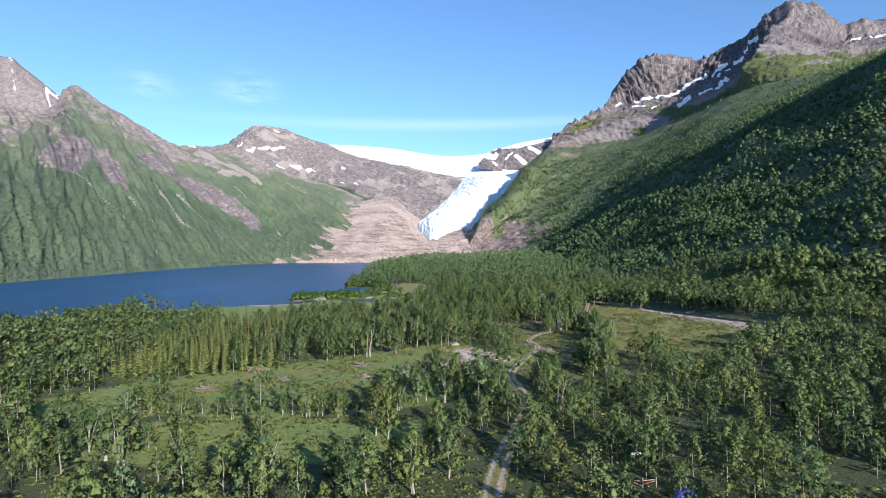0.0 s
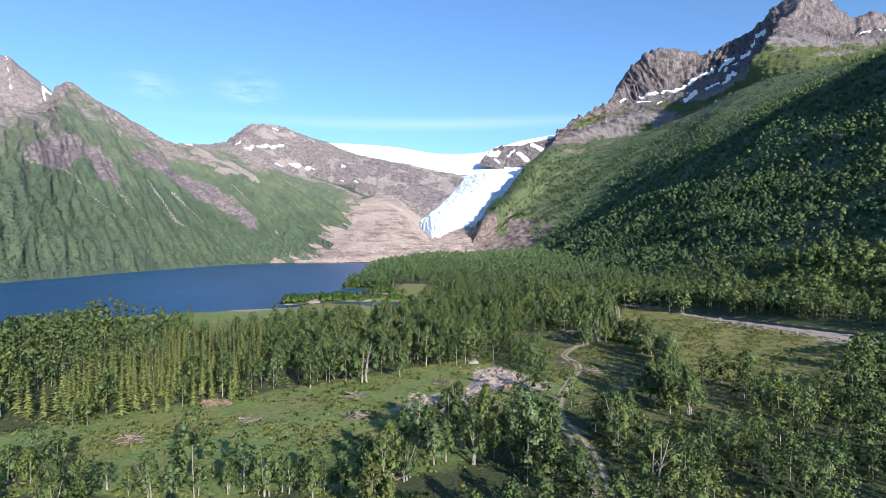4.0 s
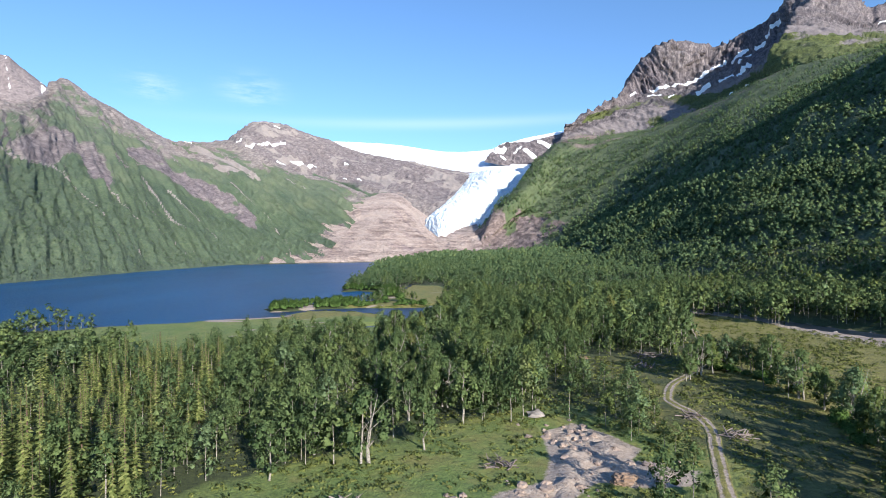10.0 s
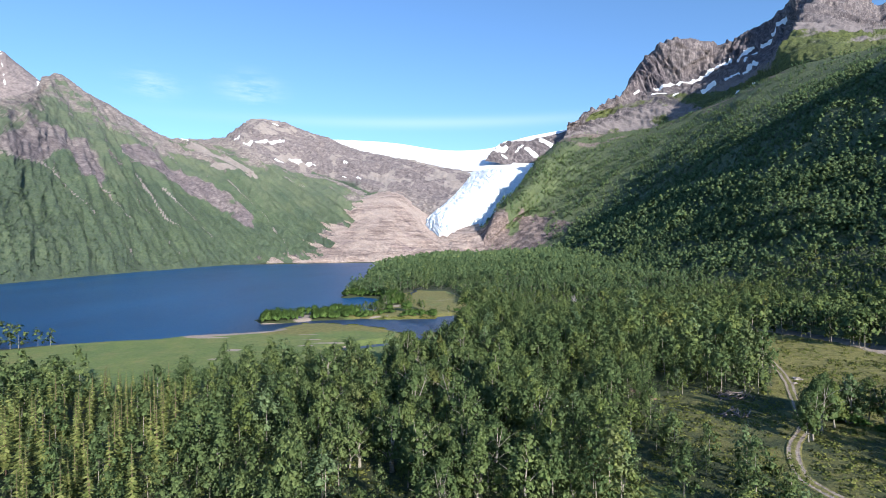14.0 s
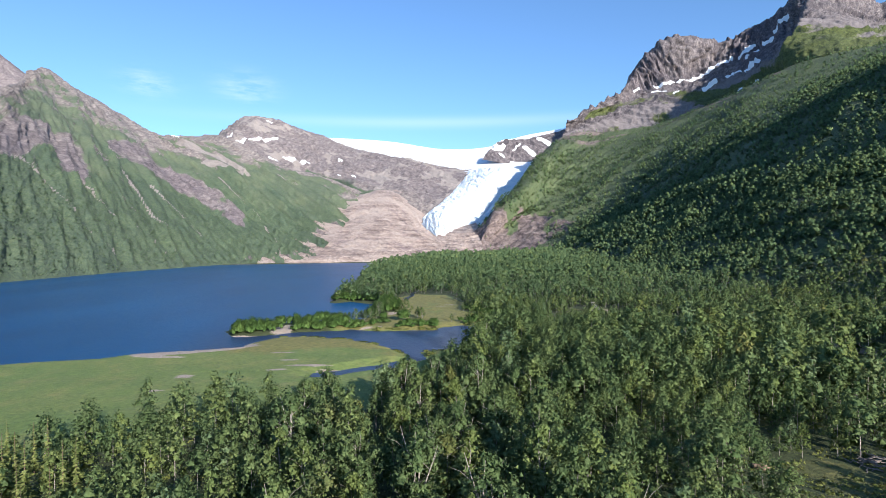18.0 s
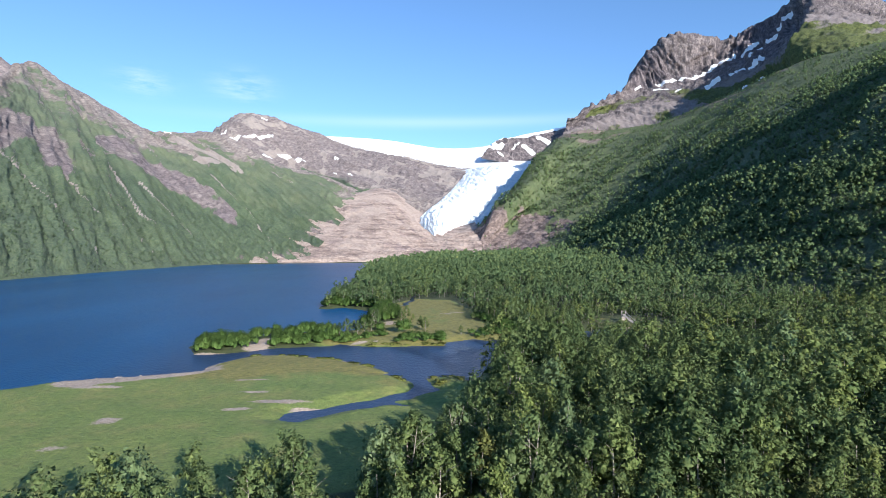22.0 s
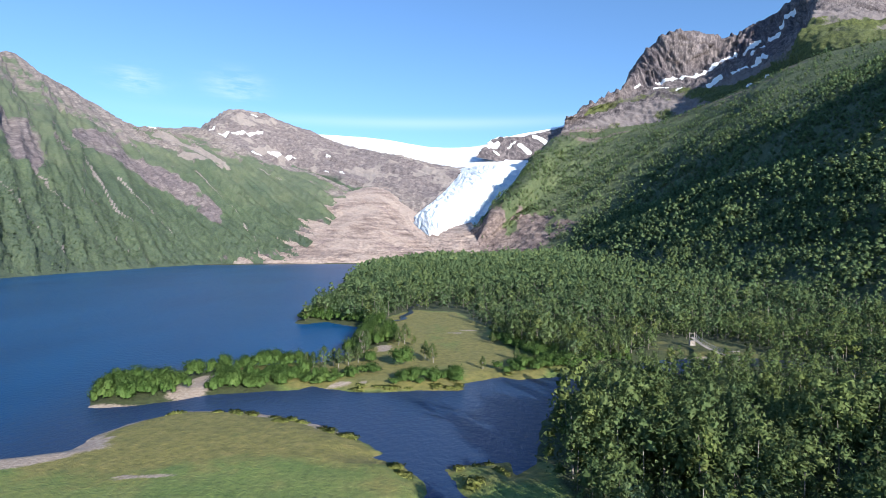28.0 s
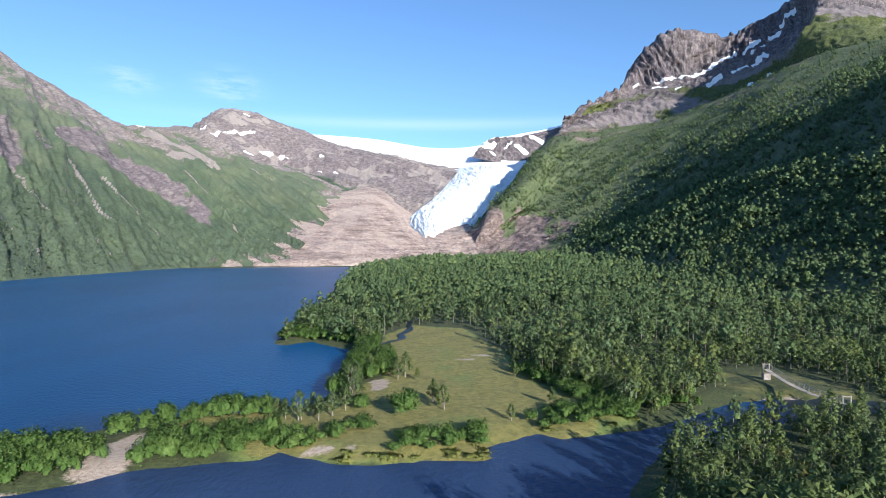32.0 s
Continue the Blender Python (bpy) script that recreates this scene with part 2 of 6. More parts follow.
def rock_material(name, dark, mid, light, veg_dark, veg_light, band=None):
    """Bare mountain rock with vegetation, scree and snow where the masks say so."""
    m, nodes, links, bsdf = material(name)
    big = noise_node(nodes, links, 0.012, 6, 0.62)
    fine = noise_node(nodes, links, 0.16, 8, 0.78)
    crack = noise_node(nodes, links, 0.06, 10, 0.8, band or (1, 1, 1.5))
    rock = ramp_node(nodes, links, crack, [(0.38, dark), (0.5, mid), (0.6, light)])
    rock = mix_node(nodes, links, 1.0, rock, ramp_node(nodes, links, fine, [(0.34, (0.7, 0.7, 0.73)), (0.5, (1.0, 1.0, 1.0)), (0.66, (1.28, 1.26, 1.22))]), "MULTIPLY")
    grit = noise_node(nodes, links, 0.55, 5, 0.7)
    rock = mix_node(nodes, links, 1.0, rock, ramp_node(nodes, links, grit, [(0.34, (0.76, 0.76, 0.78)), (0.5, (1.0, 1.0, 1.0)), (0.66, (1.2, 1.19, 1.17))]), "MULTIPLY")
    rock = mix_node(nodes, links, mask_node(nodes, "dark"), rock, mix_node(nodes, links, 1.0, rock, (0.74, 0.72, 0.8), "MULTIPLY"))
    scree = ramp_node(nodes, links, fine, [(0.3, mid), (0.6, light)])
    rock = mix_node(nodes, links, edge_mask(nodes, links, mask_node(nodes, "scree"), fine, 0.4), rock, scree)
    veg = ramp_node(nodes, links, noise_node(nodes, links, 0.22, 7, 0.8), [(0.4, veg_dark), (0.6, veg_light)])
    tone = ramp_node(nodes, links, big, [(0.3, (0.75, 0.8, 0.8)), (0.7, (1.25, 1.2, 1.0))])
    veg = mix_node(nodes, links, 1.0, veg, tone, "MULTIPLY")
    alp = mix_node(nodes, links, 1.0, ramp_node(nodes, links, fine, [(0.35, tuple(c * 0.85 for c in veg_light)), (0.65, (veg_light[0] * 1.2, veg_light[1] * 1.08, veg_light[2] * 1.25))]), tone, "MULTIPLY")
    veg = mix_node(nodes, links, edge_mask(nodes, links, mask_node(nodes, "alp"), big, 0.6), veg, alp)
    col = mix_node(nodes, links, edge_mask(nodes, links, mask_node(nodes, "veg"), crack, 0.22), rock, veg)
    col = mix_node(nodes, links, edge_mask(nodes, links, mask_node(nodes, "snow"), fine, 0.1), col, (0.86, 0.9, 0.95))
    links.new(col, bsdf.inputs["Base Color"])
    bsdf.inputs["Roughness"].default_value = 0.92
    bump_node(nodes, links, bsdf, mix_node(nodes, links, 0.35, mix_node(nodes, links, 0.5, crack, fine), grit), 0.9, 6.0)
    return m


MAT_ROCK = rock_material("mountain_rock", (0.042, 0.038, 0.047), (0.111, 0.098, 0.109), (0.235, 0.21, 0.213), (0.034, 0.052, 0.021), (0.118, 0.143, 0.05), (1.4, 1.4, 0.45))
# the pale blue haze of distance is put into these rock and plant colours
MAT_HAZED = rock_material("hazed_rock", (0.115, 0.1, 0.103), (0.225, 0.198, 0.192), (0.34, 0.305, 0.285), (0.05, 0.088, 0.066), (0.112, 0.155, 0.1))
MAT_SLOPE = rock_material("slope_ground", (0.084, 0.066, 0.062), (0.189, 0.151, 0.139), (0.319, 0.265, 0.235), (0.059, 0.088, 0.047), (0.109, 0.144, 0.076))
MAT_SLAB = rock_material("polished_slab", (0.151, 0.113, 0.101), (0.302, 0.239, 0.214), (0.487, 0.403, 0.353), (0.05, 0.084, 0.05), (0.126, 0.168, 0.084), (0.3, 0.3, 2.4))


def ice_material():
    m, nodes, links, bsdf = material("glacier_ice")
    n = noise_node(nodes, links, 0.06, 7, 0.7, (1, 2.2, 1))
    col = ramp_node(nodes, links, n, [(0.32, (0.42, 0.62, 0.75)), (0.5, (0.74, 0.83, 0.9)), (0.62, (0.88, 0.92, 0.95))])
    col = mix_node(nodes, links, mask_node(nodes, "snow"), col, (0.9, 0.92, 0.95))
    links.new(col, bsdf.inputs["Base Color"])
    bsdf.inputs["Roughness"].default_value = 0.6
    bump_node(nodes, links, bsdf, n, 0.8, 8.0)
    return m


MAT_ICE = ice_material()


def ground_material():
    m, nodes, links, bsdf = material("valley_ground")
    fine = noise_node(nodes, links, 1.6, 6, 0.7)
    mid = noise_node(nodes, links, 0.14, 5, 0.65)
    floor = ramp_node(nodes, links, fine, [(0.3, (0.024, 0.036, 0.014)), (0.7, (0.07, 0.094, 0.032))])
    grass = ramp_node(nodes, links, mid, [(0.3, (0.108, 0.185, 0.043)), (0.52, (0.145, 0.212, 0.057)), (0.72, (0.212, 0.23, 0.08))])
    grass = mix_node(nodes, links, 1.0, grass, ramp_node(nodes, links, noise_node(nodes, links, 0.035, 4, 0.6), [(0.35, (0.8, 0.95, 0.85)), (0.65, (1.2, 1.05, 1.0))]), "MULTIPLY")
    grass = mix_node(nodes, links, 0.35, grass, ramp_node(nodes, links, fine, [(0.3, (0.08, 0.12, 0.03)), (0.7, (0.26, 0.28, 0.1))]))
    heath = ramp_node(nodes, links, noise_node(nodes, links, 0.5, 6, 0.7), [(0.3, (0.125, 0.13, 0.038)), (0.5, (0.195, 0.188, 0.055)), (0.7, (0.255, 0.225, 0.076))])
    sand = ramp_node(nodes, links, fine, [(0.3, (0.252, 0.197, 0.16)), (0.55, (0.403, 0.336, 0.281)), (0.75, (0.521, 0.454, 0.386))])
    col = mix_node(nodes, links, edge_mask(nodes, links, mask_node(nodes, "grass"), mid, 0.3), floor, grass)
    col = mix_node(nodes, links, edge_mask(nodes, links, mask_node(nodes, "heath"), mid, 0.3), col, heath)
    tuft = ramp_node(nodes, links, noise_node(nodes, links, 0.75, 7, 0.75), [(0.38, (0.6, 0.64, 0.6)), (0.5, (1.0, 1.0, 1.0)), (0.62, (1.32, 1.26, 1.2))])
    col = mix_node(nodes, links, 0.6, col, tuft, "MULTIPLY")
    col = mix_node(nodes, links, edge_mask(nodes, links, mask_node(nodes, "sand"), fine, 0.35), col, sand)
    links.new(col, bsdf.inputs["Base Color"])
    bsdf.inputs["Roughness"].default_value = 0.95
    bump_node(nodes, links, bsdf, fine, 0.8, 0.5)
    return m


MAT_GROUND = ground_material()


def water_material(name, deep, shoal, gloss, bay=None):
    m, nodes, links, bsdf = material(name)
    n = noise_node(nodes, links, 0.9, 4, 0.6, (1, 0.6, 1))
    big = noise_node(nodes, links, 0.02, 3, 0.6, (1, 0.35, 1))
    col = ramp_node(nodes, links, big, [(0.35, deep), (0.65, shoal)])
    # the bay colours hold painted reflections of the dark slope and trees
    if bay:
        col = mix_node(nodes, links, mask_node(nodes, "bay"), col, ramp_node(nodes, links, big, [(0.35, bay[0]), (0.65, bay[1])]))
    links.new(col, bsdf.inputs["Base Color"])
    bsdf.inputs["Roughness"].default_value = 0.3
    bsdf.inputs["Specular IOR Level"].default_value = gloss
    bsdf.inputs["IOR"].default_value = 1.33
    bump_node(nodes, links, bsdf, n, 0.8, 0.3)
    return m


MAT_WATER = water_material("lake_water", (0.0015, 0.052, 0.155), (0.003, 0.078, 0.215), 0.14, ((0.016, 0.04, 0.1), (0.028, 0.056, 0.125)))
MAT_RIVER = water_material("river_water", (0.01008, 0.0168, 0.0294), (0.0252, 0.0378, 0.0546), 0.4)


def leaf_material(name, dark, light, single=False):
    m = bpy.data.materials.new(name)
    m.use_nodes = True
    nodes, links = m.node_tree.nodes, m.node_tree.links
    nodes.clear()
    out = nodes.new("ShaderNodeOutputMaterial")
    geo = nodes.new("ShaderNodeNewGeometry")
    info = nodes.new("ShaderNodeObjectInfo")
    col = ramp_node(nodes, links, geo.outputs["Random Per Island"], [(0.0, dark), (1.0, light)])
    for source in (info.outputs["Random"] if single else mask_node(nodes, "tone"),):
        tone = ramp_node(nodes, links, source, [(0.0, (1.0, 1.0, 1.0)), (0.02, (0.74, 0.8, 0.8)), (0.4, (0.95, 0.97, 0.96)), (0.75, (1.12, 1.08, 0.98)), (0.93, (1.25, 1.14, 0.88)), (0.95, (1.2, 1.22, 1.45)), (0.98, (1.2, 1.22, 1.4)), (0.99, (1.15, 0.92, 0.76)), (1.0, (1.15, 0.92, 0.78))])
        col = mix_node(nodes, links, 1.0, col, tone, "MULTIPLY")
    patch = ramp_node(nodes, links, noise_node(nodes, links, 0.16, 4, 0.7), [(0.3, (0.76, 0.84, 0.8)), (0.55, (1.0, 1.0, 0.97)), (0.75, (1.25, 1.15, 1.1))])
    col = mix_node(nodes, links, 1.0, col, patch, "MULTIPLY")
    leaf = noise_node(nodes, links, 2.6, 4, 0.75)
    col = mix_node(nodes, links, 1.0, col, ramp_node(nodes, links, leaf, [(0.36, (0.8, 0.83, 0.82)), (0.5, (1.0, 1.0, 1.0)), (0.64, (1.16, 1.15, 1.12))]), "MULTIPLY")
    dif = nodes.new("ShaderNodeBsdfDiffuse")
    rough = nodes.new("ShaderNodeBump")
    rough.inputs["Strength"].default_value, rough.inputs["Distance"].default_value = 0.4, 0.3
    links.new(leaf, rough.inputs["Height"])
    swell = nodes.new("ShaderNodeAttribute")
    swell.attribute_name = "swell"
    turn = nodes.new("ShaderNodeVectorTransform")
    turn.vector_type, turn.convert_from, turn.convert_to = "NORMAL", "OBJECT", "WORLD"
    links.new(swell.outputs["Vector"], turn.inputs["Vector"])
    links.new(turn.outputs["Vector"], rough.inputs["Normal"])
    links.new(rough.outputs["Normal"], dif.inputs["Normal"])
    tra = nodes.new("ShaderNodeBsdfTranslucent")
    mix = nodes.new("ShaderNodeMixShader")
    mix.inputs["Fac"].default_value = 0.32
    links.new(col, dif.inputs["Color"])
    links.new(col, tra.inputs["Color"])
    links.new(dif.outputs["BSDF"], mix.inputs[1])
    links.new(tra.outputs["BSDF"], mix.inputs[2])
    links.new(mix.outputs["Shader"], out.inputs["Surface"])
    return m


MAT_BIRCH = leaf_material("birch_leaves", (0.118, 0.174, 0.077), (0.192, 0.255, 0.116))
MAT_BIRCH_TREE = leaf_material("birch_tree_leaves", (0.118, 0.174, 0.077), (0.192, 0.255, 0.116), True)
MAT_SPRUCE = leaf_material("spruce_needles", (0.122, 0.16, 0.057), (0.289, 0.319, 0.125))
MAT_BUSH = leaf_material("willow_leaves", (0.078, 0.145, 0.042), (0.148, 0.235, 0.078))
# birch leaves again, with distance haze painted in: paler and cooler
MAT_HAZED_LEAF = leaf_material("hazed_birch_leaves", (0.114, 0.171, 0.11), (0.163, 0.22, 0.137))
MAT_HAZED_SLOPELEAF = leaf_material("hazed_slope_leaves", (0.129, 0.198, 0.103), (0.19, 0.266, 0.137))
MAT_SCRUB = leaf_material("low_scrub_leaves", (0.165, 0.195, 0.06), (0.26, 0.28, 0.1))


def bark_material():
    m, nodes, links, bsdf = material("birch_bark")
    n = noise_node(nodes, links, 3.0, 4, 0.7, (1, 1, 4))
    links.new(ramp_node(nodes, links, n, [(0.35, (0.07, 0.062, 0.054)), (0.5, (0.26, 0.245, 0.215)), (0.7, (0.4, 0.375, 0.335))]), bsdf.inputs["Base Color"])
    bsdf.inputs["Roughness"].default_value = 0.85
    return m


MAT_BARK = bark_material()


def spruce_bark_material():
    m, nodes, links, bsdf = material("spruce_bark")
    n = noise_node(nodes, links, 4.0, 4, 0.7, (1, 1, 3))
    links.new(ramp_node(nodes, links, n, [(0.3, (0.05, 0.035, 0.025)), (0.7, (0.16, 0.11, 0.08))]), bsdf.inputs["Base Color"])
    bsdf.inputs["Roughness"].default_value = 0.9
    return m


MAT_SPRUCE_BARK = spruce_bark_material()

# ---- plan of the valley floor ----
LAKE = [(-900, 100), (-700, 580), (-560, 1000), (-480, 1250), (-400, 1266), (-358, 1281), (-276, 1297), (-165, 1306), (-132, 1312),
        (-138, 1180), (-130, 950), (-114, 751), (-98, 639), (-102, 571), (-93, 520), (-92, 500), (-87, 497), (-80, 505), (-63, 487), (-59, 468),
        (-58, 432), (-61, 419), (-72, 416), (-86, 413), (-97, 405), (-107, 398), (-110, 390), (-102, 375), (-93, 377), (-86, 382), (-80, 386), (-64, 389),
        (-62, 393), (-55, 389), (-48, 386), (-36, 388), (-26, 388)]
LAKE += [(-27, 393), (-16, 401), (-12, 398), (4, 402), (18, 411), (29, 419), (42, 423), (46, 412), (34, 405), (22, 398), (12, 392), (4, 389.6),
         (-4, 380), (-9, 370), (-12, 363), (-14, 354), (-16.4, 343.4), (-20.6, 339.8), (-21.4, 344.6), (-26.4, 343.5), (-30.6, 342.4), (-28.7, 338), (-28, 333.9), (-26, 331.5), (-27.7, 329.5), (-31.4, 326.3),
         (-33, 323.5), (-36, 322), (-31.5, 319.4), (-31.5, 317.8), (-38.8, 319.3), (-42.3, 316.6), (-47, 313.6), (-53, 308), (-59, 309), (-58, 314), (-51, 317.5), (-44.8, 322.6), (-41.4, 324), (-38, 327.5), (-34.8, 330),
         (-33.4, 336.3), (-37.6, 344.7), (-43.5, 346.5), (-44.7, 348), (-41.3, 349.5), (-44.4, 354), (-48.8, 358.8), (-58, 365.6), (-70, 371), (-82, 372), (-87, 366)]
LAKE += [(-90, 358), (-90, 351), (-104, 345), (-119, 341), (-126, 334), (-146, 328), (-200, 302), (-300, 250), (-480, 160)]
RIVER = [(225, 60), (172, 150), (152, 195), (137, 230), (124, 262), (114, 290), (105, 320), (96, 350), (82, 388), (62, 412), (42, 417)]
TRACK = [(4, 60), (8, 86), (11, 98), (16, 114), (18, 128), (17, 146), (19, 158), (25, 175), (30, 188), (31, 196), (30, 206), (35, 217), (44, 229), (53, 247), (62, 266), (72, 294), (82, 330)]
PIT = [(-16, 152), (-9, 161), (-6, 166), (0, 169), (2, 176), (3, 189), (9, 193), (13, 187), (16, 180), (13, 175), (20, 171), (19, 167), (11, 167), (7, 169), (3, 164), (0, 157), (-5, 151)]
MEADOW = [(-150, 327), (-126, 336), (-90, 352), (-86, 370), (-70, 373), (-50, 362), (-38, 345), (-26, 350), (-16, 344), (-15, 318), (-22, 296), (-33, 279), (-45, 273),
          (-58, 267), (-68, 258), (-84, 251), (-104, 255), (-126, 266), (-172, 292)]
NORTH_MEADOW = [(-66, 388), (-24, 386), (4, 405), (2, 418), (-10, 434), (-13, 476), (-23, 523), (-43, 534), (-52, 510), (-52, 470), (-47, 440), (-56, 422), (-84, 412), (-84, 400)]
CLEARING = [(-84, 122), (-70, 140), (-58, 149), (-42, 159), (-29, 170), (-10, 184), (4, 198), (20, 175), (8, 150), (-10, 128), (-34, 121), (-62, 122)]
GLADE = [(-60, 92), (-58, 110), (-30, 112), (-10, 114), (-2, 106), (-12, 92), (-34, 88)]
HEATH = [(84, 322), (66, 276), (50, 249), (54, 215), (53, 182), (69, 160), (95, 178), (118, 212), (111, 255), (100, 290), (95, 318)]
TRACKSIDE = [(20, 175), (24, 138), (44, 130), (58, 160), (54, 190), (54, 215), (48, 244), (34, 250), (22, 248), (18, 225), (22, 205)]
BRIDGE_GLADE = [(36, 404), (46, 409), (58, 417), (66, 424), (64, 442), (42, 448), (32, 430)]
GRAVEL = [(106, 314), (100, 300), (102, 264), (108, 240), (113, 218), (118, 204), (130, 204), (134, 216), (134, 232), (126, 262), (114, 295)]


def floor_height(x, y):
    """The height of the valley floor, with the lake basin and the river bed cut into it."""
    lake = depth_in(LAKE, x, y) + 0.9 * fbm(x / 4, y / 4, 3, 9) * smooth(-8, -2, depth_in(LAKE, x, y))
    z = 1.3 + 0.5 * fbm(x / 45, y / 45, 3, 5) + 0.25 * fbm(x / 9, y / 9, 3, 8)
    z = z + 9.0 * smooth(60, 260, x) + 10.0 * smooth(420, 1200, y) * smooth(-140, 0, x)
    z = np.where(lake > -6, np.minimum(z, 0.14 - np.minimum(lake, 6) * 0.26 + 0.1 * fbm(x / 3, y / 3, 2, 3)), z)
    river = line_gap(RIVER, x, y)
    bed = 0.9 + 8.0 * smooth(60, 260, x) * 0.55
    z = np.where(river < 11, np.minimum(z, bed - 1.2 + smooth(4.5, 11, river) * 2.8), z)
    pit = depth_in(PIT, x, y)
    z = z + smooth(0, 4, pit) * (1.5 * fbm(x / 4, y / 4, 4, 21) + 0.9 * (ridged(x / 5, y / 5, 3, 22) - 0.4) + 0.4)
    return z


# ---- ground ----
def ground_sheet():
    xs = np.unique(np.concatenate([np.linspace(-4500, -500, 14), np.linspace(-500, -160, 28), np.arange(-160, 150, 2.3), np.arange(-60.4, -17, 1.0), np.arange(-16.3, 24, 0.8), np.linspace(150, 400, 36), np.linspace(400, 4500, 14)]))
    ys = np.unique(np.concatenate([np.linspace(-3500, 30, 14), np.arange(30, 440, 2.2), np.arange(151.3, 199, 0.8), np.arange(307.3, 350, 1.0), np.linspace(440, 700, 80), np.linspace(700, 1500, 60), np.linspace(1500, 4600, 10)]))
    x, y = np.meshgrid(xs, ys)
    z = floor_height(x, y)
    lake = depth_in(LAKE, x, y)
    river = line_gap(RIVER, x, y)
    grass = np.maximum.reduce([smooth(-4, 3, depth_in(p, x, y)) for p in (MEADOW, NORTH_MEADOW, CLEARING, GLADE)])
    grass = np.maximum(grass, smooth(-13, -2, depth_in(CLEARING, x, y) + 4 * fbm(x / 9, y / 9, 3, 71)))
    heath = smooth(-4, 3, depth_in(HEATH, x, y))
    heath = np.maximum(heath, 0.42 * smooth(-10, 3, depth_in(CLEARING, x, y)) * (0.6 + 0.8 * value_noise(x / 12, y / 12, 72)))
    # tree shade on the trackside field, painted as darker floor showing through
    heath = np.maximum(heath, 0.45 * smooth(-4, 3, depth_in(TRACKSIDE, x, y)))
    heath = np.maximum(heath, 0.75 * smooth(-3, 2, depth_in(MEADOW, x, y)) * smooth(326, 346, y + 6 * fbm(x / 20, y / 20, 2, 69)))
    heath = np.maximum(heath, 0.42 * smooth(-3, 2, depth_in(BRIDGE_GLADE, x, y)))
    heath = np.maximum(heath, 0.8 * smooth(-4, 3, depth_in(NORTH_MEADOW, x, y)) * (0.6 + 0.8 * value_noise(x / 15, y / 15, 65)))
    shore = smooth(-1.6, -0.4, lake) * smooth(0.58, 0.72, value_noise(x / 16, y / 16, 4)) * (x < -84) * (y < 364)
    shore = np.maximum(shore, 0.9 * smooth(-3.2, -1.2, lake + 1.6 * fbm(x / 5, y / 5, 3, 70)) * smooth(352, 362, y) * (y < 376) * (x < -46))
    west = x < np.interp(y, [q[1] for q in RIVER], [q[0] for q in RIVER])
    bank = smooth(13.5, 11.5, river) * (x > 70) * west * smooth(0.3, 0.45, value_noise(x / 14, y / 14, 58)) + smooth(6.5, 5, river)
    bank = np.maximum(bank, smooth(-2, 2, depth_in(GRAVEL, x, y) + 1.5 * fbm(x / 6, y / 6, 3, 59)))
    spots = np.zeros_like(x)
    for cx, cy, rx, ry in ((-72, 338, 3.5, 1.2), (-88, 306, 2.5, 1.5), (-60, 319, 5, 1.6), (-52, 316, 4, 1.2), (-88, 291, 2.5, 1.2), (-68, 327, 4, 1.0), (-105, 331, 6, 1.2), (-66, 313, 3, 1.0),
                           (-53, 391, 3.6, 1.4), (-48, 432, 2.4, 5), (-86, 391, 4.2, 10), (-20, 470, 3, 2), (-24, 462, 4, 1.4), (0, 150, 5, 2), (10, 172, 9, 3)):
        spots = np.maximum(spots, smooth(1.3, 0.5, np.hypot((x - cx) / rx, (y - cy) / ry) + 0.9 * fbm(x / 4, y / 2.2, 3, 55)))
    bar = 1.3 * smooth(7.0, 5.0, line_gap([(-112, 337.5), (-103, 342), (-96, 345), (-91, 350)], x, y) + 1.2 * fbm(x / 4, y / 4, 2, 57))
    sand = np.maximum.reduce([0.85 * spots, smooth(1.2, 0.7, np.hypot((x + 86.5) / 4.6, (y - 389) / 11) + 0.4 * fbm(x / 4, y / 3, 3, 56)), shore, bank, bar, smooth(-1, 1, depth_in(PIT, x, y)), smooth(0, 3, lake)])
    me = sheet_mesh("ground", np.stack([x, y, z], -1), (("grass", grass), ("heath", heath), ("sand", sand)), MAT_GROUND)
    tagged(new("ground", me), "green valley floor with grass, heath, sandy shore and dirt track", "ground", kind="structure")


ground_sheet()


def track_sheet():
    """The dirt track: two bare ruts with a grassy crown between them."""
    t = np.linspace(0, 1, 420)
    mid = spline(TRACK, t)
    d = np.gradient(mid, axis=0)
    d /= np.linalg.norm(d, axis=1, keepdims=True)
    side = np.stack([d[:, 1], -d[:, 0]], 1)
    w = np.linspace(-1.35, 1.35, 15)
    wide = np.interp(mid[:, 1], [100, 140, 168], [1.5, 1.35, 0.95])[None, :, None]
    p = mid[None] + side[None] * (w[:, None, None] * wide + 0.18 * fbm(t * 60, t * 3, 3, 66)[None, :, None])
    off = np.abs(w)[:, None] + 0 * p[..., 0]
    z = floor_height(p[..., 0], p[..., 1]) + 0.1 - 0.05 * np.exp(-((off - 0.62) / 0.26) ** 2) - 0.22 * smooth(0.95, 1.35, off)
    bare = 0.84 * np.exp(-((off - 0.62) / 0.33) ** 2) + 0.3 * fbm(p[..., 0] / 1.5, p[..., 1] / 1.5, 3, 67)
    me = sheet_mesh("dirt_track", np.concatenate([p, z[..., None]], -1), (("grass", 0 * z), ("heath", 1 + 0 * z), ("sand", bare)), MAT_GROUND)
    tagged(new("dirt_track", me), "narrow beige dirt track with two wheel ruts", "track", kind="structure")


track_sheet()


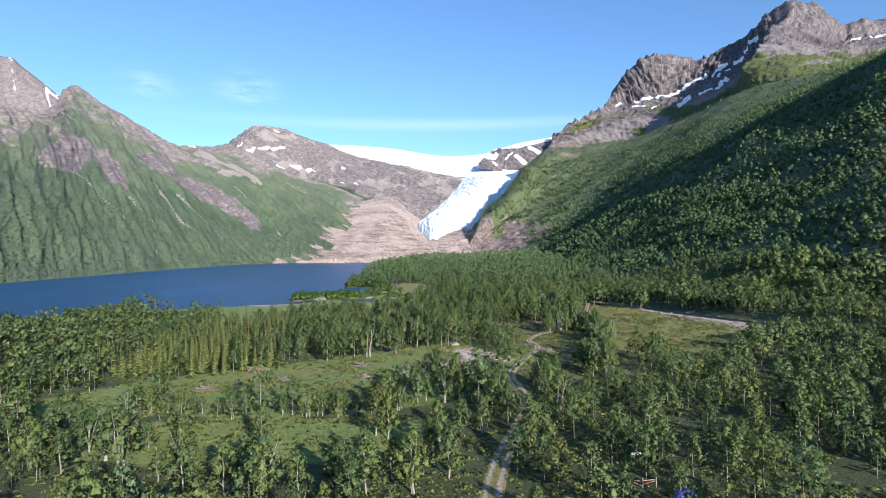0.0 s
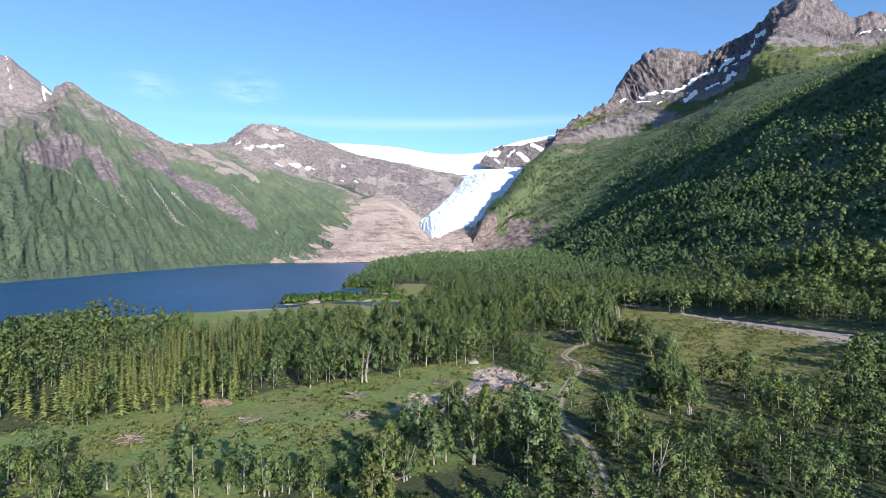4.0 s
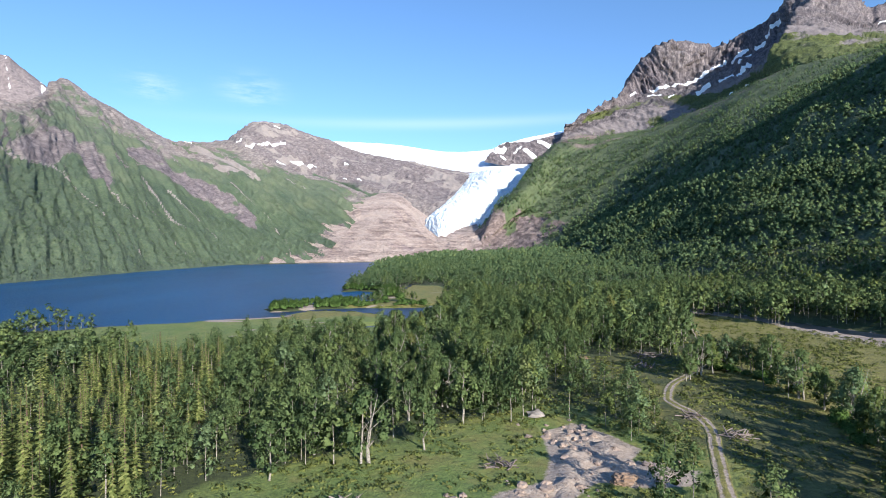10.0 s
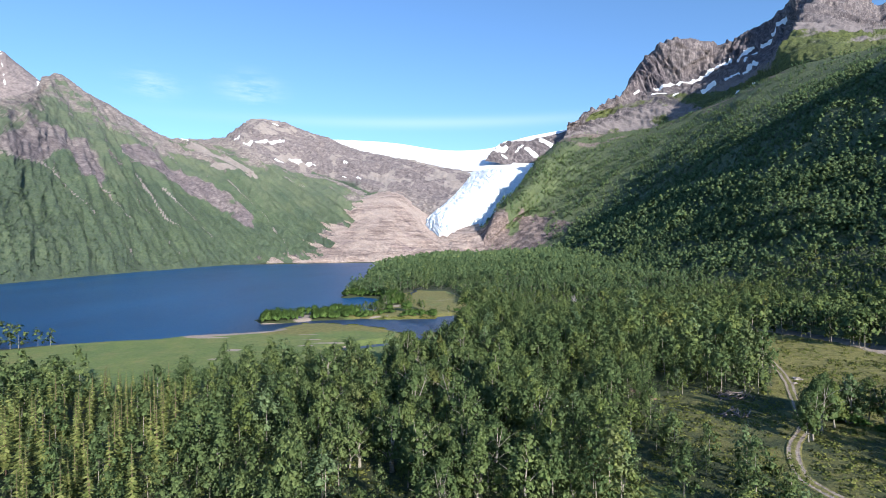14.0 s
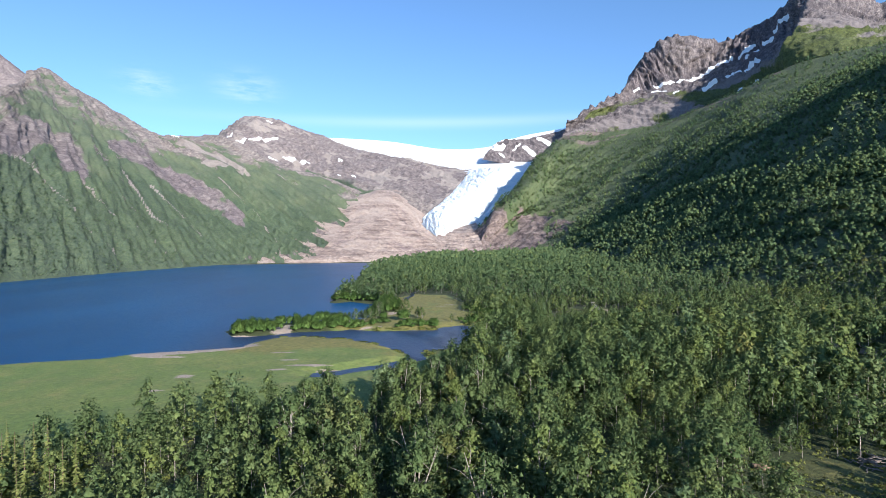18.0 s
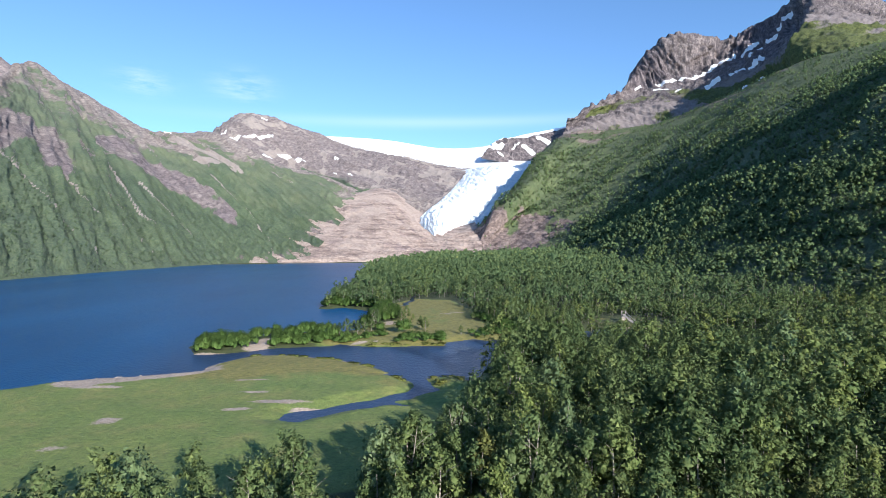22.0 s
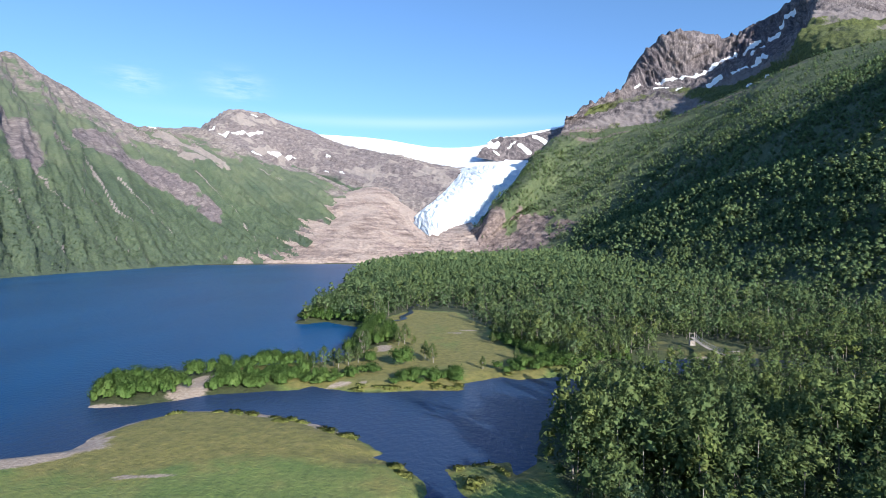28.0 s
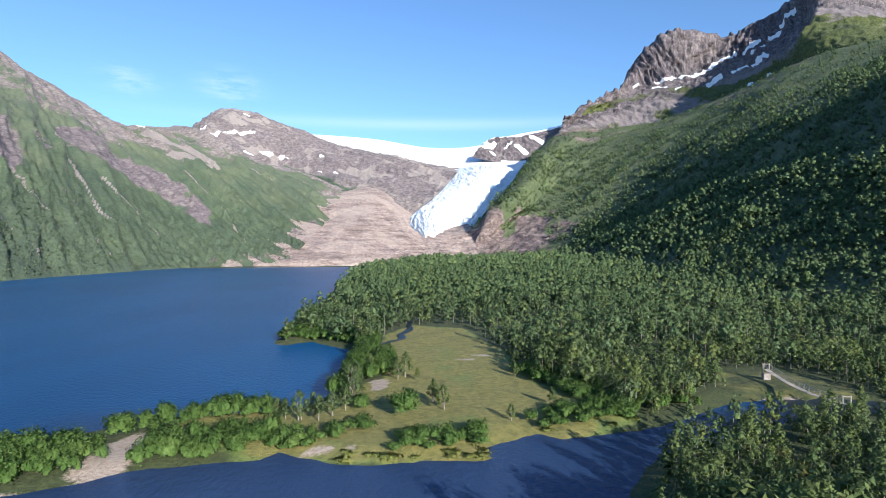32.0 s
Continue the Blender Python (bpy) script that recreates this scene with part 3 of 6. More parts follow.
def water_sheet():
    """The lake's level surface; the bay behind the spit has dark reflections painted in."""
    x, y = np.meshgrid(np.concatenate([[-1500, -400], np.arange(-150, -70, 4.0), [-40, 0, 60]]), np.concatenate([[80, 200], np.arange(280, 440, 4.0), [600, 1330]]))
    me = sheet_mesh("water_lake", np.stack([x, y, 0 * x], -1), (("bay", smooth(-128, -88, x) * smooth(426, 408, y)),), MAT_WATER)
    tagged(new("water_lake", me), "deep blue rippled mountain lake with a dark navy bay", "water", kind="structure")


water_sheet()


def river_sheet():
    t = np.linspace(0, 1, 80)
    mid = spline(RIVER, t)
    d = np.gradient(mid, axis=0)
    d /= np.linalg.norm(d, axis=1, keepdims=True)
    side = np.stack([d[:, 1], -d[:, 0]], 1)
    rows = []
    for w in (-6, 0, 6):
        p = mid + side * w
        z = 0.02 + 0.45 + 8.0 * smooth(60, 260, mid[:, 0]) * 0.55
        z = np.where(mid[:, 0] < 50, 0.02, z)
        rows.append(np.column_stack([p, z]))
    me = sheet_mesh("water_river", np.stack(rows), (), MAT_RIVER)
    tagged(new("water_river", me), "dark river flowing past a gravel bank", "river", kind="structure")


river_sheet()


def creek_sheet():
    """The narrow creek that winds down the lakeside meadow."""
    t = np.linspace(0, 1, 90)
    mid = spline([(-57, 485), (-52, 489), (-49, 495), (-46, 500), (-47, 510), (-44, 522), (-45, 538), (-42, 556)], t)
    d = np.gradient(mid, axis=0)
    d /= np.linalg.norm(d, axis=1, keepdims=True)
    side = np.stack([d[:, 1], -d[:, 0]], 1)
    rows = []
    for w in (-1, 0, 1):
        p = mid + side * (w * (1.2 + 0.5 * fbm(t * 20, t * 0, 2, 68)))[:, None]
        rows.append(np.column_stack([p, floor_height(mid[:, 0], mid[:, 1]) + 0.25]))
    tagged(new("water_creek", sheet_mesh("water_creek", np.stack(rows), (), MAT_RIVER)), "narrow blue-grey creek winding through the lakeside meadow", "creek", kind="structure")


creek_sheet()

# ---- mountains ----
def mountain(name, rails, nu, nv, rough, masks, mat, label, gully=0.0, gully_count=30, seed=1, taper=True, category="mountain", back=True, crag=0.0, extra=None, calm=0.55, shear=1.5, flute=0.0):
    """A mountainside lofted over its rails, roughened into crags and gullies. v runs from its foot (0) to its crest (1) and, over the last rail, down the far side."""
    top = 1.0 + 1.0 / (len(rails) - 2) if back else 1.0
    rows = np.concatenate([np.linspace(0, 1, nv), np.linspace(1, top, 10)[1:]]) if back else np.linspace(0, 1, nv)
    u1 = np.linspace(0, 1, nu)
    stack = np.stack([spline(r, u1) for r in rails])
    p = np.empty((len(rows), nu, 3))
    for k in range(nu):
        p[:, k] = spline(stack[:, k], rows / top)
    n = sheet_normals(p)
    x, y, z = p[..., 0], p[..., 1], p[..., 2]
    u, v = np.meshgrid(u1, rows)
    s = x * 0.7 + y * 0.7
    t = z * 1.3 + x * 0.4 - y * 0.4
    amt = rough * (0.75 * (ridged(s / 120, t / 150, 5, seed) - 0.42) + 0.5 * fbm(x / 260, y / 260, 3, seed + 5))
    if crag:
        amt = amt + crag * ((ridged(s / 34, t / 60, 5, seed + 3) - 0.45) * (0.5 + value_noise(x / 150, y / 150, seed + 4)) + 0.3 * (ridged(x / 17 + z / 40, y / 17 - z / 22, 3, seed + 6) - 0.45))
    if gully:
        warp = u * gully_count + 1.2 * fbm(u * 9, v * 3, 3, seed + 9) + v * shear
        amt = amt - gully * (ridged(warp, v * 1.2, 3, seed + 11) - 0.3) * smooth(0.3, 0.75, v)
    if flute:
        amt = amt + flute * (ridged(u * 60 + 0.7 * fbm(u * 30, v * 6, 3, seed + 21), v * 1.6, 3, seed + 22) - 0.45) * smooth(0.6, 0.72, v) * smooth(1.15, 0.98, v)
    if extra:
        amt = amt + extra(x, y, z, v, u)
    if taper:
        amt = amt * smooth(0.0, 0.1, v)
    amt = amt * (1 - calm * smooth(0.8, 1.0, v))
    p = p + n * amt[..., None]
    n2 = sheet_normals(p)
    me = sheet_mesh(name, p, masks(u, v, p, n2) if masks else (), mat)
    return tagged(new(name, me), label, category, kind="structure"), p, dict(masks(u, v, p, n2)) if masks else {}


def blob(u, v, cu, cv, ru, rv, tilt=0.0):
    c, s = math.cos(tilt), math.sin(tilt)
    du, dv = u - cu, v - cv
    return smooth(1.3, 0.7, np.hypot((du * c + dv * s) / ru, (-du * s + dv * c) / rv))


def streak(u, v, line, wide, k):
    """A ragged strip along a line of the sheet; k is its length in u against v."""
    d = line_gap([(p * k, q) for p, q in line], u * k, v)
    return smooth(1.5, 0.6, d / wide + 0.4 * fbm(u * k / wide / 2, v / wide / 2, 2, 37))


ML_TOP = [(-870, 824, 300), (-922, 1044, 339), (-898, 1163, 321), (-976, 1375, 379), (-1251, 1866, 586), (-1192, 1914, 541), (-1150, 2022, 510),
          (-1061, 2140, 444), (-969, 2158, 434), (-848, 2208, 437), (-727, 2158, 379), (-572, 2108, 306), (-415, 2108, 260), (-299, 2108, 204)]
ML_BOT = [(-470, 150, -6), (-470, 330, -6), (-468, 520, -6), (-470, 640, -6), (-474, 740, -6), (-478, 850, -6), (-477, 960, -6), (-466, 1107, -6),
          (-453, 1228, -6), (-420, 1262, -6), (-390, 1275, -6), (-353, 1283, -6), (-320, 1288, -6), (-292, 1290, -6)]


def back_of(rail, dx, dy, dz):
    return [(x + dx, y + dy, z + dz) for x, y, z in rail]


def left_masks(u, v, p, n):
    x, y, z = p[..., 0], p[..., 1], p[..., 2]
    w = u + 0.67 * v
    fingers = fbm(w * 40, v * 2.6, 4, 43)
    veg = smooth(0.95, 0.36, v + 0.3 * fbm(x / 110, y / 110, 5, 41)) + 0.3 * fingers + 0.28 * fbm(w * 16, v * 9, 4, 42) - 0.02
    veg = veg + 0.3 * smooth(0.0, 0.5, fbm(x / 38, z / 30 + y / 60, 4, 48)) * smooth(1.0, 0.8, v) - 0.5 * smooth(0.72, 0.5, n[..., 2]) + 0.5 * blob(u, v, 0.45, 0.59, 0.04, 0.05, -0.3) + 0.45 * blob(u, v, 0.29, 0.52, 0.03, 0.04) + 0.55 * smooth(0.3, 0.12, v)
    crag = streak(u, v, [(0.48, 0.535), (0.558, 0.49), (0.632, 0.391), (0.7, 0.28)], 0.042, 1.8)
    crag = np.maximum.reduce([crag, 0.8 * streak(u, v, [(0.25, 0.5), (0.29, 0.4), (0.356, 0.432), (0.38, 0.36)], 0.045, 1.8), 0.7 * blob(u, v, 0.79, 0.06, 0.15, 0.06), 0.6 * blob(u, v, 0.96, 0.18, 0.05, 0.25)])
    crag = crag * (0.6 + 0.8 * value_noise(x / 40, z / 26, 47))
    scree = np.maximum.reduce([streak(u, v, line, wide, 1.8) for line, wide in (
        ([(0.37, 0.42), (0.401, 0.308), (0.446, 0.219), (0.496, 0.166), (0.52, 0.1)], 0.0034), ([(0.515, 0.15), (0.53, 0.11), (0.55, 0.0)], 0.0036), ([(0.45, 0.5), (0.489, 0.361), (0.513, 0.243), (0.55, 0.12)], 0.0026),
        ([(0.51, 0.39), (0.527, 0.331), (0.573, 0.249), (0.62, 0.14)], 0.0024), ([(0.66, 0.5), (0.695, 0.414), (0.771, 0.32), (0.819, 0.189), (0.84, 0.1)], 0.004), ([(0.2, 0.5), (0.3, 0.33), (0.4, 0.18), (0.45, 0.08)], 0.003),
        ([(0.6, 0.78), (0.661, 0.66), (0.747, 0.568)], 0.018), ([(0.64, 0.6), (0.68, 0.55), (0.73, 0.56)], 0.012))])
    thin = smooth(0.78, 0.94, ridged(w * 22, v * 0.6, 2, 44)) * smooth(0.1, 0.3, v)
    veg = veg - 1.35 * crag + 0.5 * blob(u, v, 0.83, 0.46, 0.12, 0.2) + 0.12 * smooth(0.5, 0.6, u) * smooth(0.95, 0.7, v) + 0.18 * smooth(0.8, 0.5, v) - 1.1 * scree - 0.6 * thin
    snow = 0.8 * blob(u, v, 0.6, 0.93, 0.012, 0.03)
    alp = 0.8 * smooth(0.3, 0.6, v + 0.16 * fbm(x / 80, y / 80, 4, 49) + 0.12 * fingers)
    return (("veg", veg), ("alp", alp), ("scree", np.maximum(scree, 0.7 * thin) * (1 - np.clip(crag, 0, 1))), ("snow", snow), ("dark", crag))


_, ML_SHEET, ML_MASKS = mountain("mountain_left", [ML_BOT, ML_TOP, back_of(ML_TOP, -260, 260, -200)], 420, 170, 20, left_masks, MAT_HAZED,
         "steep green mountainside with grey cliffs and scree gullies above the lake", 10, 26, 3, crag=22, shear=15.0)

BR_BOT = [(-400, 1270, -6), (-297, 1288, -6), (-231, 1298, -6), (-163, 1308, -6), (-120, 1338, -2), (-74, 1378, 3), (-13, 1398, 4), (60, 1400, 4)]
BR_TOP = [(-441, 1638, 97), (-378, 1758, 135), (-304, 1898, 179), (-205, 1958, 197), (-118, 1848, 138), (-69, 1718, 92), (-8, 1608, 66), (60, 1600, 70)]


def slab_masks(u, v, p, n):
    veg = 0.5 * fbm(u * 12, v * 6, 3, 60) + 0.35 * smooth(0.15, 0.0, u)
    return (("veg", veg), ("scree", 0.5 + 0.5 * fbm(u * 10, v * 8, 3, 61)), ("snow", np.zeros_like(u)), ("dark", 0.9 * smooth(0.55, 0.8, ridged(v * 9 + 2.2 * fbm(u * 3.5, v * 2, 3, 62) + 2.0 * (u - 0.5) ** 2, u * 2.5, 3, 63))))


mountain("mountain_slabs", [BR_BOT, BR_TOP, back_of(BR_TOP, 0, 200, 30)], 220, 120, 12, slab_masks, MAT_SLAB,
         "bare pinkish glacier-polished rock slabs between lake and ice", 4, 14, 13, crag=8, extra=lambda x, y, z, v, u: 5.0 * ridged(v * 11 + 2.2 * fbm(u * 3.5, v * 2, 3, 62) + 2.0 * (u - 0.5) ** 2, u * 2.5, 2, 64))

DO_BOT = [(-985, 2278, 300), (-861, 2238, 300), (-766, 2208, 290), (-627, 2158, 250), (-497, 2118, 210), (-383, 2038, 185), (-288, 1908, 165), (-203, 1938, 172), (-121, 1818, 118), (-76, 1758, 97)]
DO_TOP = [(-1083, 2758, 543), (-994, 2808, 636), (-900, 2808, 653), (-781, 2858, 622), (-630, 2908, 572), (-519, 2908, 529), (-348, 2858, 471), (-180, 2758, 426), (-24, 2658, 381), (86, 2558, 351)]


def dome_masks(u, v, p, n):
    x, y, z = p[..., 0], p[..., 1], p[..., 2]
    veg = smooth(330, 230, z) * 0.9 * smooth(0.75, 0.5, u) + 0.3 * fbm(x / 60, z / 40, 4, 71)
    veg = veg + 0.8 * streak(u, v, [(0.43, 0.26), (0.55, 0.2), (0.734, 0.126)], 0.06, 2.5)
    snow = np.maximum.reduce([streak(u, v, line, wide * 0.62, 2.5) for line, wide in (([(0.15, 0.48), (0.185, 0.47), (0.23, 0.54), (0.309, 0.6)], 0.024), ([(0.09, 0.545), (0.12, 0.57)], 0.022), ([(0.344, 0.41), (0.38, 0.395), (0.421, 0.41)], 0.026),
                              ([(0.295, 0.355), (0.32, 0.345)], 0.02), ([(0.54, 0.53), (0.57, 0.53)], 0.014), ([(0.6, 0.387), (0.612, 0.387)], 0.014), ([(0.215, 0.35), (0.235, 0.34)], 0.014), ([(0.54, 0.336), (0.555, 0.336)], 0.01), ([(0.26, 0.9), (0.28, 0.88)], 0.014))])
    return (("veg", veg), ("scree", smooth(0.5, 0.7, ridged(u * 9, v * 7, 3, 72))), ("snow", snow * (0.85 + 0.15 * fbm(x / 30, z / 20, 3, 73))), ("dark", 0.6 * smooth(0.15, 0.4, v) + 0 * u))


mountain("mountain_dome", [DO_BOT, DO_TOP, back_of(DO_TOP, -60, 300, -120)], 260, 120, 24, dome_masks, MAT_HAZED,
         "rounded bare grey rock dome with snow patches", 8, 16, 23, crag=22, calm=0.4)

G_LEFT = [(-47, 1593, 60), (-95, 1758, 105), (-37, 1948, 172), (20, 2198, 252), (30, 2498, 325), (-140, 2900, 378)]
G_RIGHT = [(-30, 1598, 64), (16, 1672, 98), (92, 1812, 150), (172, 1972, 214), (318, 2308, 330), (500, 2720, 372)]


def glacier():
    nu, nv = 120, 300
    t = np.linspace(0, 1, nv)
    a, b = spline(G_LEFT, t), spline(G_RIGHT, t)
    u, v = np.meshgrid(np.linspace(-0.12, 1.12, nu), t)
    p = a[:, None] * (1 - u[..., None]) + b[:, None] * u[..., None]
    tongue = smooth(0.95, 0.75, v)
    swell = 22 * tongue * np.clip(1 - (2 * u - 1) ** 2, -0.4, 1) * smooth(0.0, 0.1, v)
    cre = ridged(v * 66 + 1.6 * fbm(u * 5, v * 12, 2, 81) - 2.2 * (u - 0.5) ** 2, u * 6, 3, 82)
    lon = ridged(u * 13, v * 22, 3, 83)
    p[..., 2] += swell - 12 * tongue * smooth(0.45, 0.95, cre) - 7 * tongue * smooth(0.5, 0.95, lon) + 4 * fbm(u * 14, v * 40, 3, 84)
    p[..., 2] -= 40 * tongue * smooth(0.55, 0.9, u) * smooth(0.05, 0.25, v)
    p[..., 2] -= 70 * (smooth(0.0, -0.12, u) + smooth(1.0, 1.12, u)) + 45 * smooth(0.035, 0.0, v)
    me = sheet_mesh("glacier", p, (("snow", smooth(0.78, 0.92, v) + 0 * u),), MAT_ICE)
    tagged(new("glacier", me), "crevassed white and pale blue glacier tongue", "glacier", kind="structure")


glacier()

IC_BOT = [(-1022, 3258, 500), (-646, 3108, 490), (-310, 3008, 440), (-25, 2808, 388), (150, 2700, 394), (334, 2620, 386), (501, 2600, 380), (643, 2600, 380)]
IC_TOP = [(-989, 3858, 749), (-747, 3858, 745), (-394, 3858, 717), (-172, 3858, 680), (-6, 3858, 662), (230, 3808, 664), (478, 3758, 727), (812, 3658, 764)]
mountain("ice_cap", [back_of(IC_BOT, 0, -90, -110), IC_BOT, IC_TOP], 120, 60, 6, lambda u, v, p, n: (("snow", np.ones_like(u)),), MAT_ICE,
         "smooth white snowfield on the skyline", 0, 10, 91, category="snowfield", back=False)

CL_BOT = [(137, 2700, 418), (188, 2680, 405), (249, 2668, 392), (347, 2650, 376), (443, 2640, 368), (541, 2640, 366)]
CL_TOP = [(168, 2738, 455), (212, 2778, 507), (280, 2798, 527), (373, 2808, 535), (467, 2818, 562), (586, 2818, 589)]


def cliff_masks(u, v, p, n):
    snow = 0.9 * smooth(0.88, 0.98, v) + 0.9 * streak(u, v, [(0.14, 0.85), (0.2, 0.62), (0.3, 0.6)], 0.1, 2.0) + 0.9 * streak(u, v, [(0.27, 0.4), (0.34, 0.3)], 0.035, 2.0) + 0.8 * streak(u, v, [(0.44, 0.5), (0.5, 0.7)], 0.025, 2.0) + 0.9 * streak(u, v, [(0.55, 0.6), (0.62, 0.4)], 0.05, 2.0) + 0.9 * streak(u, v, [(0.45, 0.1), (0.6, 0.06), (0.75, 0.12)], 0.06, 2.0) + blob(u, v, 0.86, 0.12, 0.06, 0.16) + 0.8 * streak(u, v, [(0.68, 0.82), (0.78, 0.6)], 0.05, 2.0)
    return (("veg", 0 * u), ("scree", 0 * u), ("snow", snow))


mountain("mountain_nunatak", [CL_BOT, CL_TOP, back_of(CL_TOP, 0, 110, -50)], 120, 60, 10, cliff_masks, MAT_ROCK,
         "dark rock outcrop streaked with snow above the ice", 6, 12, 101, crag=14)

FP_BOT = [(-3095, 2902, 400), (-2645, 2902, 400), (-2347, 2902, 400), (-2169, 2902, 400), (-1991, 2902, 400), (-1754, 2902, 400)]
FP_TOP = [(-3517, 3302, 1031), (-3005, 3302, 1109), (-2648, 3302, 1174), (-2513, 3302, 1112), (-2379, 3302, 1010), (-2228, 3302, 898)]


def far_masks(u, v, p, n):
    snow = smooth(0.72, 0.85, ridged(u * 7 + v, v * 3, 3, 111)) * smooth(0.5, 0.7, v)
    return (("veg", smooth(0.4, 0.2, v)), ("scree", 0.1 + 0 * u), ("snow", snow), ("dark", 0.8 + 0 * u))


mountain("mountain_far", [FP_BOT, FP_TOP, back_of(FP_TOP, 0, 200, -150)], 120, 70, 40, far_masks, MAT_HAZED,
         "distant brown peak with snow in its gullies", 10, 10, 113)

# the right-hand mountainside, rail by rail from its foot
MR = [
    [(215, -200, -2), (170, 150, -2), (140, 450, -1), (140, 760, 0), (150, 1000, 2), (160, 1200, 4), (130, 1350, 2), (80, 1430, 5), (50, 1470, 16), (45, 1500, 25), (38, 1530, 38), (-60, 1640, 2)],
    [(270, -200, 25), (240, 150, 28), (215, 450, 30), (210, 760, 34), (215, 1000, 36), (225, 1220, 38), (215, 1400, 50), (190, 1510, 70), (150, 1580, 85), (122, 1552, 92), (85, 1558, 96), (10, 1720, 30)],
    [(420, -200, 110), (400, 150, 115), (335, 450, 92), (335, 750, 108), (350, 1000, 116), (370, 1260, 122), (370, 1450, 140), (345, 1600, 165), (280, 1700, 178), (228, 1692, 178), (178, 1670, 176), (80, 1875, 88)],
    [(620, -200, 250), (600, 150, 245), (520, 450, 210), (500, 760, 220), (525, 1020, 236), (550, 1290, 252), (560, 1500, 280), (520, 1680, 290), (430, 1800, 285), (325, 1835, 264), (228, 1815, 242), (150, 2010, 160)],
    [(900, -200, 430), (880, 150, 430), (860, 450, 425), (880, 800, 425), (905, 1150, 428), (890, 1330, 438), (837, 1540, 468), (800, 1750, 455), (660, 1950, 413), (530, 2060, 408), (374, 2118, 400), (310, 2300, 300)],
]


SPURS = [((480, 640), (880, 880), 32, 150, 10), ((320, 1010), (820, 1260), 11, 120, 12), ((330, 1330), (720, 1480), 9, 110, 14), ((300, 720), (520, 830), 6, 80, 12),
         ((180, 1480), (520, 1700), 9, 90, 14), ((80, 1545), (270, 1900), 18, 90, 12)]


def spurs(x, y, z, v, u):
    """Ribs that run down the slope, gentle towards the sun and steep on the far side."""
    out = 0 * x
    for (x1, y1), (x2, y2), high, gentle, steep in SPURS:
        ln = math.hypot(x2 - x1, y2 - y1)
        dx, dy = (x2 - x1) / ln, (y2 - y1) / ln
        along = ((x - x1) * dx + (y - y1) * dy) / ln
        across = -(x - x1) * dy + (y - y1) * dx + 22 * fbm(x / 90, y / 90, 3, 301)
        shape = np.where(across < 0, np.exp(np.minimum(across, 0) / gentle), np.exp(-np.maximum(across, 0) / steep))
        out = out + high * shape * smooth(-0.15, 0.2, along) * smooth(1.2, 0.9, along)
    return out + 9 * (ridged(x / 24, y / 24 + z / 30, 4, 303) - 0.42) * smooth(1330, 1480, y) * smooth(0.5, 0.3, v) + 13 * (ridged(z / 15, (x + y) / 90, 3, 304) - 0.4) * smooth(0.82, 0.94, v) * smooth(0.45, 0.6, u)


def right_masks(u, v, p, n):
    x, y, z = p[..., 0], p[..., 1], p[..., 2]
    veg = 0.95 - 0.25 * fbm(u * 18, v * 8, 4, 121) - (0.35 + 0.5 * fbm(x / 40, z / 14, 3, 125)) * smooth(0.8, 0.95, v + 0.06 * fbm(x / 70, y / 70, 3, 126)) * smooth(0.45, 0.6, u)
    stones = smooth(0.5, 0.6, u) * smooth(0.42, 0.26, v + 0.1 * fbm(x / 60, y / 60, 3, 123)) + 0.8 * blob(u, v, 0.47, 0.2, 0.06, 0.06) + 0.6 * blob(u, v, 0.4, 0.22, 0.03, 0.03)
    veg = veg - stones * (0.72 + 1.1 * fbm(x / 35, y / 35, 4, 122))
    return (("veg", veg), ("scree", 0.3 * stones), ("snow", 0 * u), ("dark", stones * (0.3 + 0.7 * value_noise(x / 30, y / 30, 124))))


_, MR_SHEET, MR_MASKS = mountain("mountain_right", MR + [back_of(MR[4], 120, 60, 0)], 420, 170, 15, right_masks, MAT_SLOPE,
                                  "long birch-covered mountainside in raking evening light", 7, 36, 33, crag=5, extra=spurs)

MU = [
    [(373, 2118, 390), (476, 2088, 395), (575, 2038, 402), (656, 1958, 405), (720, 1898, 410), (777, 1838, 423), (802, 1758, 447), (810, 1658, 457), (837, 1558, 463), (847, 1422, 441), (884, 1352, 430), (914, 1282, 423), (913, 1202, 421), (1031, 1102, 426)],
    [(386, 2148, 414), (490, 2138, 446), (607, 2138, 477), (713, 2158, 520), (793, 2138, 533), (868, 2088, 551), (913, 2008, 561), (931, 1908, 562), (944, 1758, 562), (1014, 1702, 580), (1081, 1652, 570), (1196, 1702, 602), (1369, 1802, 652), (1687, 1802, 710)],
    [(402, 2168, 438), (500, 2178, 488), (623, 2238, 551), (719, 2288, 605), (799, 2278, 626), (893, 2278, 657), (998, 2278, 706), (1055, 2208, 714), (1106, 2058, 718), (1173, 2002, 745), (1333, 2052, 761), (1492, 2152, 789), (1749, 2302, 876), (2155, 2302, 908)],
    [(412, 2178, 460), (511, 2218, 526), (621, 2278, 593), (696, 2358, 683), (756, 2358, 769), (855, 2318, 820), (1048, 2358, 809), (1167, 2358, 865), (1256, 2308, 909), (1298, 2252, 948), (1496, 2302, 952), (1654, 2402, 943), (1901, 2502, 1018), (2343, 2502, 1021)],
]


MU[0] = back_of(MU[0], 0, 0, -32)


